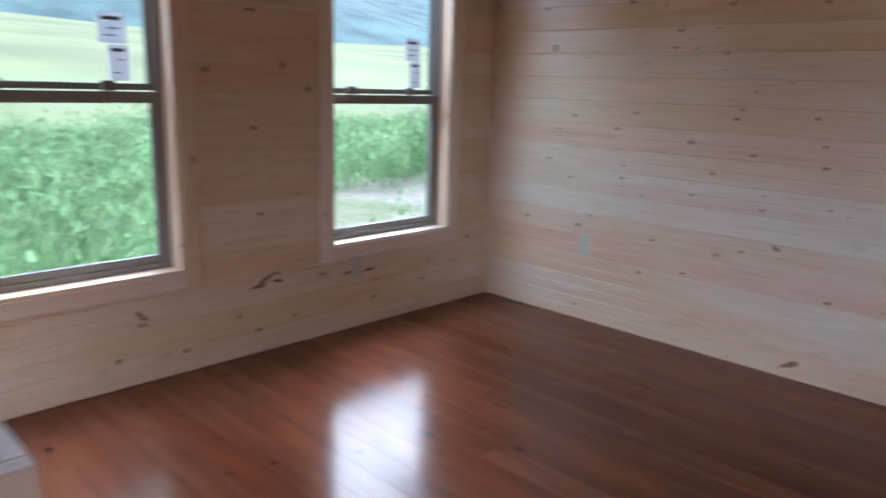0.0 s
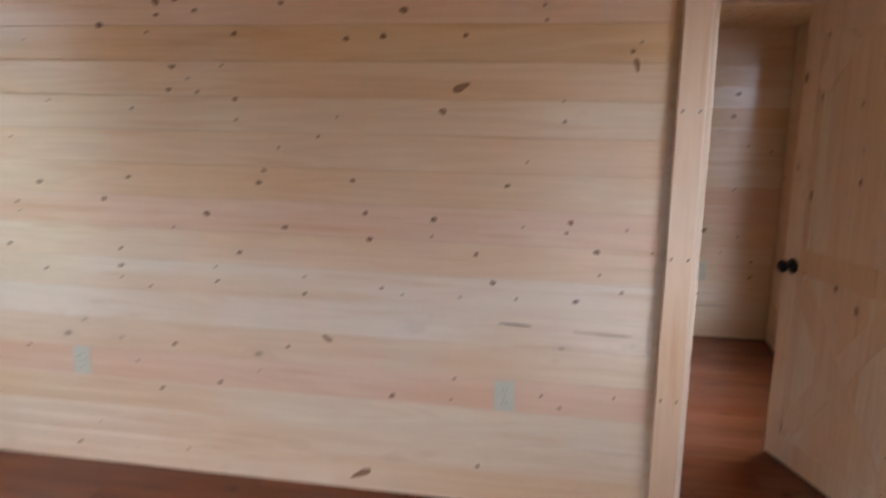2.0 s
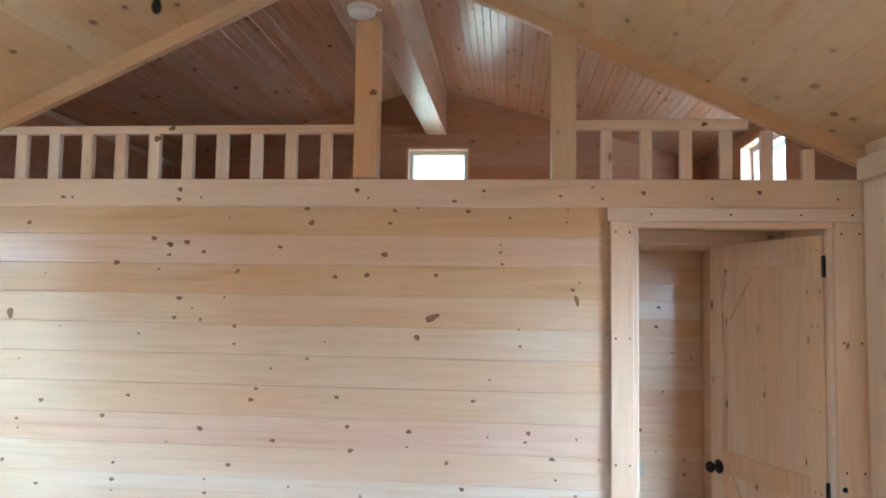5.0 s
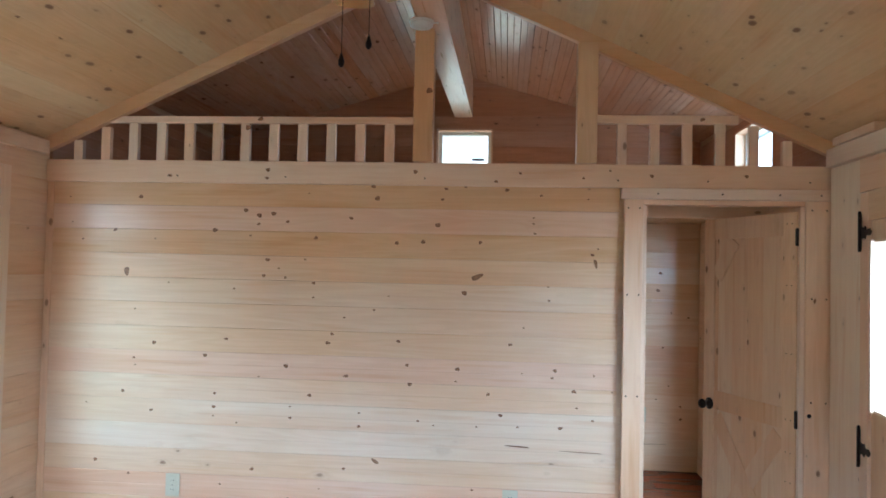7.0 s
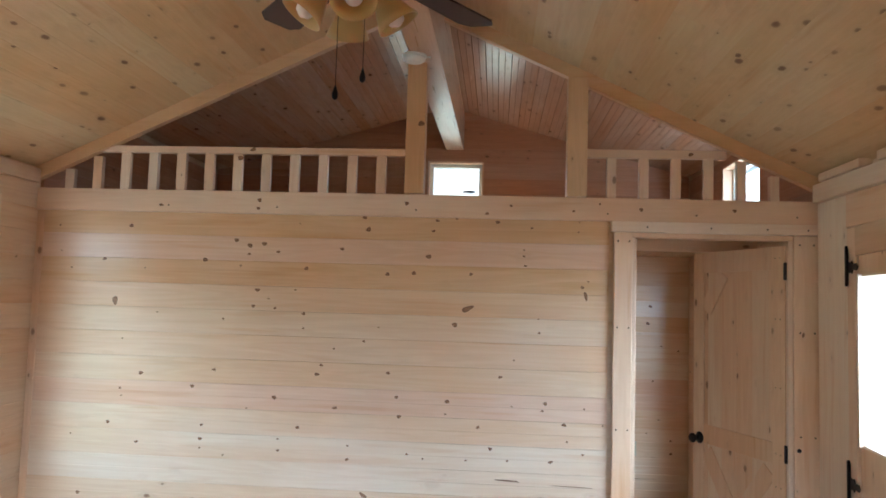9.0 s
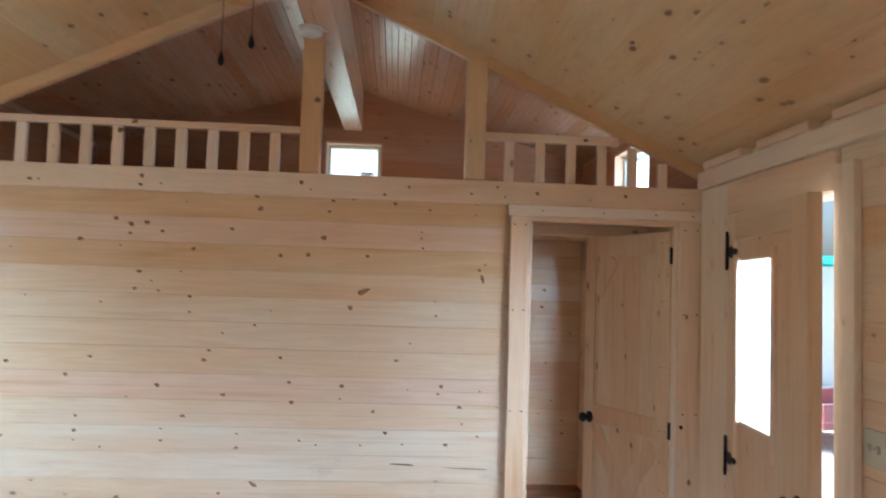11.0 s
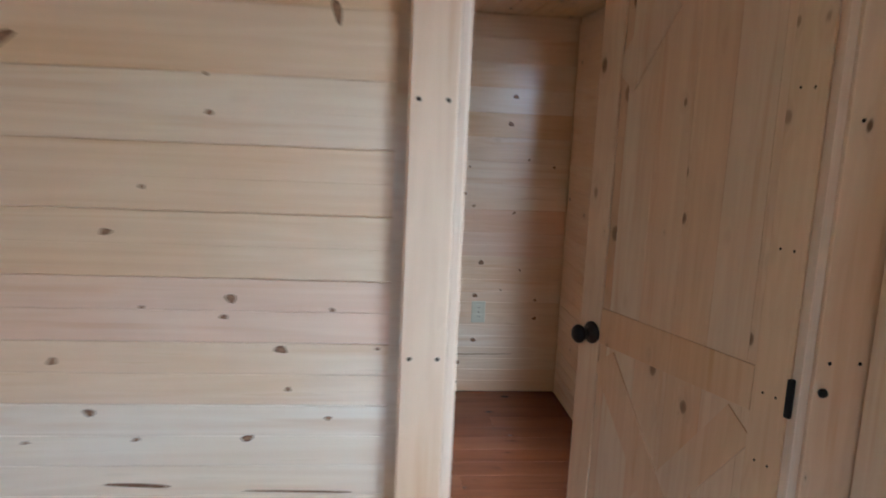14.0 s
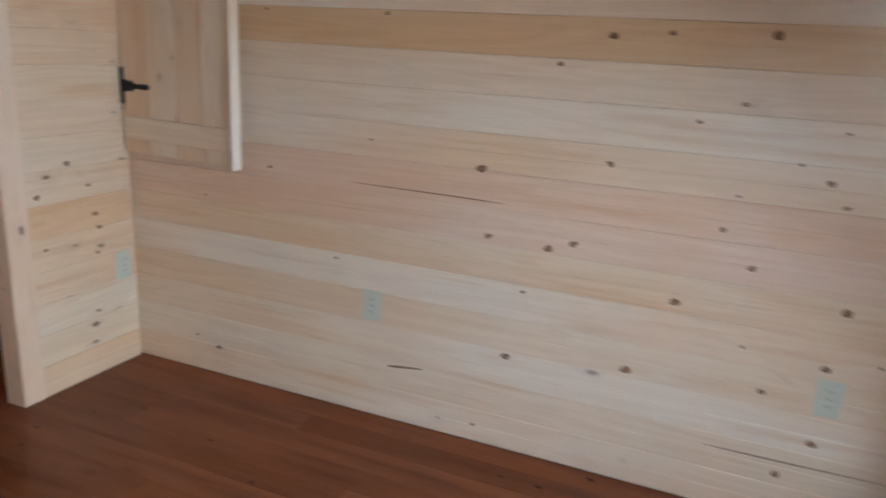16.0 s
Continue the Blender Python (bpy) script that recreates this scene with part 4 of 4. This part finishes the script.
# loft boards take the pine with the loft's shade in its colour
boards(wall_north, "x", FAR, -1, 0.0, W, 2.21, 3.36, [GABLE_WIN], SHADED_LOFT_X)
boards(wall_closet, "y", WING, 1, 1.976, FAR - 0.018, 0.0, 2.10, [], PINE["y"])
boards(wall_west, "y", 0.0, 1, 0.03, FAR - 0.018, 2.21, 2.74, [], SHADED_LOFT_Y)
boards(wall_east, "y", W, -1, 0.03, FAR - 0.018, 2.21, 2.74, [LOFT_WIN], SHADED_LOFT_Y)
boards(wall_east, "y", W, -1, 0.1, FAR - 0.018, 0.0, 2.06, [BACK_WIN], PINE["y"])

# the larger knots and splits in the boards: a brown heart in a dark ring
KNOT_HEART = paint("knot_heart", (0.27, 0.135, 0.062), 0.5, vary=0.45, scale=160.0)
KNOT_RING = paint("knot_ring", (0.175, 0.078, 0.032), 0.5, vary=0.5, scale=120.0)
rng = random.Random(11)


def knot_plug(parent, axis, plane, side, u, z, wide, high, tilt=0.0, name="knot", sound=0.62):
    """A knot grown through a board: an uneven plug, a hair proud of the face. sound: the heart's share of its width."""
    bm = bmesh.new()
    rings = []
    for depth, share in ((-0.0045, 1.0), (0.0004, 1.0), (0.0005, sound)):
        ring = []
        for k in range(12):
            a = 2 * math.pi * k / 12
            r = 0.5 * share * (1.0 + (0.16 * math.sin(3 * a + u * 40) + 0.10 * math.sin(2 * a + z * 31) if depth > 0 else 0.0))
            du, dz = wide * r * math.cos(a), high * r * math.sin(a)
            uu, zz = u + du * math.cos(tilt) - dz * math.sin(tilt), z + du * math.sin(tilt) + dz * math.cos(tilt)
            d = plane + side * depth
            ring.append(bm.verts.new((uu, d, zz) if axis == "x" else (d, uu, zz)))
        rings.append(ring)
    for a, b in zip(rings, rings[1:]):
        for k in range(12):
            bm.faces.new((a[k], a[(k + 1) % 12], b[(k + 1) % 12], b[k]))
    heart = bm.faces.new(rings[2])
    bmesh.ops.recalc_face_normals(bm, faces=bm.faces)
    heart.material_index = 1
    ob = part(name, bm, KNOT_RING, parent)
    ob.data.materials.append(KNOT_HEART)


def knots(parent, axis, plane, side, places, small, large):
    for u, z in places:
        wide = 0.92 * rng.uniform(small, large)
        knot_plug(parent, axis, plane, side, u, z, wide, wide * rng.uniform(0.62, 0.85), rng.uniform(-0.3, 0.3), sound=rng.uniform(0.4, 0.8))


# partition: upper boards, then the lower ones from the window side to the doorway
knots(wall_partition, "x", 0.0, -1, [(1.519, 1.806), (1.957, 1.787), (2.097, 1.796), (2.399, 1.799), (2.173, 1.886), (2.195, 2.022), (2.214, 2.078), (2.533, 2.076), (1.825, 2.086),
      (1.847, 2.023), (1.708, 1.915), (1.130, 1.949), (1.205, 1.922), (1.284, 1.933), (1.362, 1.891), (1.203, 1.876), (2.979, 1.745), (1.258, 1.684), (1.239, 1.598),
      (1.513, 1.565), (2.320, 1.532), (2.564, 1.269), (1.978, 1.269), (1.599, 1.249), (1.621, 1.297), (0.397, 1.831), (0.538, 2.015), (0.961, 1.839)], 0.020, 0.030)
knots(wall_partition, "x", 0.0, -1, [(2.316, 2.090), (2.712, 2.049), (2.958, 2.085), (2.954, 2.033), (2.674, 1.933), (2.674, 1.900), (2.682, 1.850), (3.008, 1.776), (1.320, 1.639),
      (1.358, 1.590), (1.919, 1.505), (1.843, 1.430), (1.684, 1.386), (2.754, 1.574), (2.760, 1.503), (2.633, 1.358), (1.464, 1.690), (1.514, 1.488), (1.476, 2.046),
      (1.159, 1.812), (0.132, 2.009), (0.148, 1.871), (0.212, 1.779), (0.627, 1.787), (0.710, 1.550), (1.077, 1.525), (0.524, 1.403), (0.527, 1.137), (0.535, 1.098)], 0.009, 0.017)
knots(wall_partition, "x", 0.0, -1, [(0.639, 1.222), (1.042, 1.253), (0.926, 1.162), (1.374, 1.119), (1.701, 1.077), (0.471, 0.956), (0.635, 0.858), (0.987, 0.960), (0.984, 0.888),
      (1.507, 0.968), (1.406, 0.845), (1.777, 0.815), (0.328, 0.579), (1.204, 0.566), (1.701, 0.590), (2.026, 1.146), (2.292, 1.133), (2.043, 1.046), (2.455, 1.008),
      (2.798, 1.142), (2.896, 1.038), (2.521, 0.902), (2.830, 0.848), (1.136, 0.367), (1.401, 0.415), (2.133, 0.419), (2.481, 0.153), (0.728, 0.084)], 0.018, 0.027)
knots(wall_partition, "x", 0.0, -1, [(1.227, 1.057), (0.267, 0.887), (0.983, 0.840), (1.403, 0.904), (1.112, 0.808), (1.777, 0.885), (0.519, 0.513), (1.974, 1.271), (2.285, 1.069),
      (2.784, 1.104), (2.627, 1.121), (2.997, 1.122), (3.090, 1.042), (2.911, 0.954), (2.397, 0.838), (2.610, 0.845), (2.993, 0.892), (2.090, 0.856), (2.173, 0.836),
      (0.832, 0.185), (2.381, 0.511), (2.372, 0.425), (2.718, 0.469), (2.989, 0.485), (1.006, 0.087), (1.241, 0.101), (1.573, 0.478), (2.790, 0.427), (1.031, 0.478)], 0.009, 0.017)
knot_plug(wall_partition, "x", 0.0, -1, 2.384, 1.617, 0.066, 0.026, 0.35, sound=0.7)
knot_plug(wall_partition, "x", 0.0, -1, 0.470, 1.606, 0.03, 0.045, 0.2, sound=0.8)
knot_plug(wall_partition, "x", 0.0, -1, 2.996, 1.700, 0.016, 0.05, 0.2, sound=0.7)
knot_plug(wall_partition, "x", 0.0, -1, 1.868, 0.636, 0.042, 0.018, -0.6, sound=0.8)
knot_plug(wall_partition, "x", 0.0, -1, 2.006, 0.072, 0.085, 0.03, 0.5, sound=0.8)
knot_plug(wall_partition, "x", 0.0, -1, 2.610, 0.745, 0.13, 0.007, -0.04, "split", 0.1)
knot_plug(wall_partition, "x", 0.0, -1, 2.94, 0.729, 0.22, 0.003, -0.02, "split", 0.1)
# end wall of the back room
knots(wall_north, "x", FAR, -1, [(2.911, 1.521), (3.381, 1.542), (3.824, 1.518), (2.546, 0.819), (2.767, 0.807), (2.853, 0.837), (3.418, 0.845), (3.205, 0.694), (3.700, 0.751),
      (3.675, 0.562), (4.020, 0.542), (4.022, 0.436), (3.677, 0.303), (3.078, 0.423), (2.645, 0.376), (2.946, 1.122), (3.590, 1.134), (3.593, 0.170), (2.503, 1.056), (3.843, 1.664)], 0.022, 0.038)
knots(wall_north, "x", FAR, -1, [(1.601, 1.562), (2.114, 1.562), (3.201, 1.280), (3.323, 1.342), (3.610, 1.281), (3.503, 1.180), (3.643, 1.067), (3.345, 1.066), (3.316, 0.956), (3.870, 1.035),
      (2.690, 0.634), (3.819, 0.598), (3.589, 0.053), (2.536, 0.068), (3.507, 0.446), (3.430, 0.584), (3.921, 0.713), (4.078, 1.293), (3.936, 1.329), (2.063, 1.115),
      (1.610, 0.963), (1.282, 0.809), (1.922, 0.635), (2.750, 1.427), (3.087, 1.537), (1.211, 0.163)], 0.012, 0.024)
knot_plug(wall_north, "x", FAR, -1, 3.62, 0.219, 0.52, 0.005, 0.012, "split", 0.1)
knot_plug(wall_north, "x", FAR, -1, 2.234, 0.236, 0.15, 0.010, 0.12, "split", 0.6)
knot_plug(wall_north, "x", FAR, -1, 2.30, 0.945, 0.62, 0.004, -0.005, "split", 0.6)
knots(wall_closet, "y", WING, 1, [(2.166, 0.936), (2.021, 0.821), (2.261, 0.836), (2.284, 0.711), (2.300, 0.651), (2.039, 0.609), (2.282, 0.544), (2.264, 0.287)], 0.018, 0.032)
for y, z, wide, tilt in ((-1.759, 1.690, 0.05, 0.1), (-1.70, 0.388, 0.12, 0.45), (-1.75, 0.352, 0.09, 0.15), (-1.64, 0.362, 0.06, -0.2), (-1.734, 0.724, 0.024, 0.0), (-1.755, 1.146, 0.03, 0.2),
                          (-1.185, 0.330, 0.05, 0.2), (-1.03, 0.325, 0.07, 0.05), (-2.666, 0.426, 0.035, 0.1), (-2.353, 0.318, 0.07, -0.8), (-1.587, 1.446, 0.035, 1.2), (-2.149, 0.106, 0.03, 0.9), (-2.466, 0.131, 0.03, 0.7)):
    knot_plug(wall_west, "y", 0.0, 1, y, z, wide, min(0.018, wide * 0.7), tilt, sound=0.75)
# loft edge board, rail and posts
knots(loft_beam, "x", -0.022, -1, [(1.253, 2.166), (1.248, 2.122), (2.05, 2.164), (2.60, 2.162), (2.925, 2.14), (3.27, 2.155), (3.74, 2.158), (2.475, 2.118), (0.71, 2.13), (3.06, 2.18)], 0.014, 0.026)
for x, y, z, wide in ((1.205, -0.022, 2.441, 0.030), (1.135, -0.018, 2.395, 0.034), (3.52, -0.022, 2.447, 0.026), (2.118, -0.06, 2.585, 0.036)):
    knot_plug(railing, "x", y, -1, x, z, wide, wide * 0.7, 0.2)

row, y = 0, BACK
while y < FAR - 0.01:
    y1 = min(y + 0.128, FAR)
    cut = ((row * 0.618) % 1.0) * 2.6 + 0.7
    for a, b in ((0.0, cut), (cut, min(cut + 2.44, W)), (cut + 2.44, W)):
        if b - a > 0.03:
            prof = [(y, -0.02), (y, -0.0006), (y + 0.0006, 0.0), (y1 - 0.001, 0.0), (y1 - 0.0004, -0.0006), (y1 - 0.0004, -0.02)]
            bm = bmesh.new()
            rings = [[bm.verts.new((uu, yy, zz)) for yy, zz in prof] for uu in (a, b - 0.0006)]
            for j in range(len(prof) - 1):
                bm.faces.new((rings[0][j], rings[1][j], rings[1][j + 1], rings[0][j + 1]))
            bm.faces.new(rings[0])
            bm.faces.new(rings[1][::-1])
            bmesh.ops.recalc_face_normals(bm, faces=bm.faces)
            part("plank", bm, FLOOR, floor)
    y, row = y1, row + 1
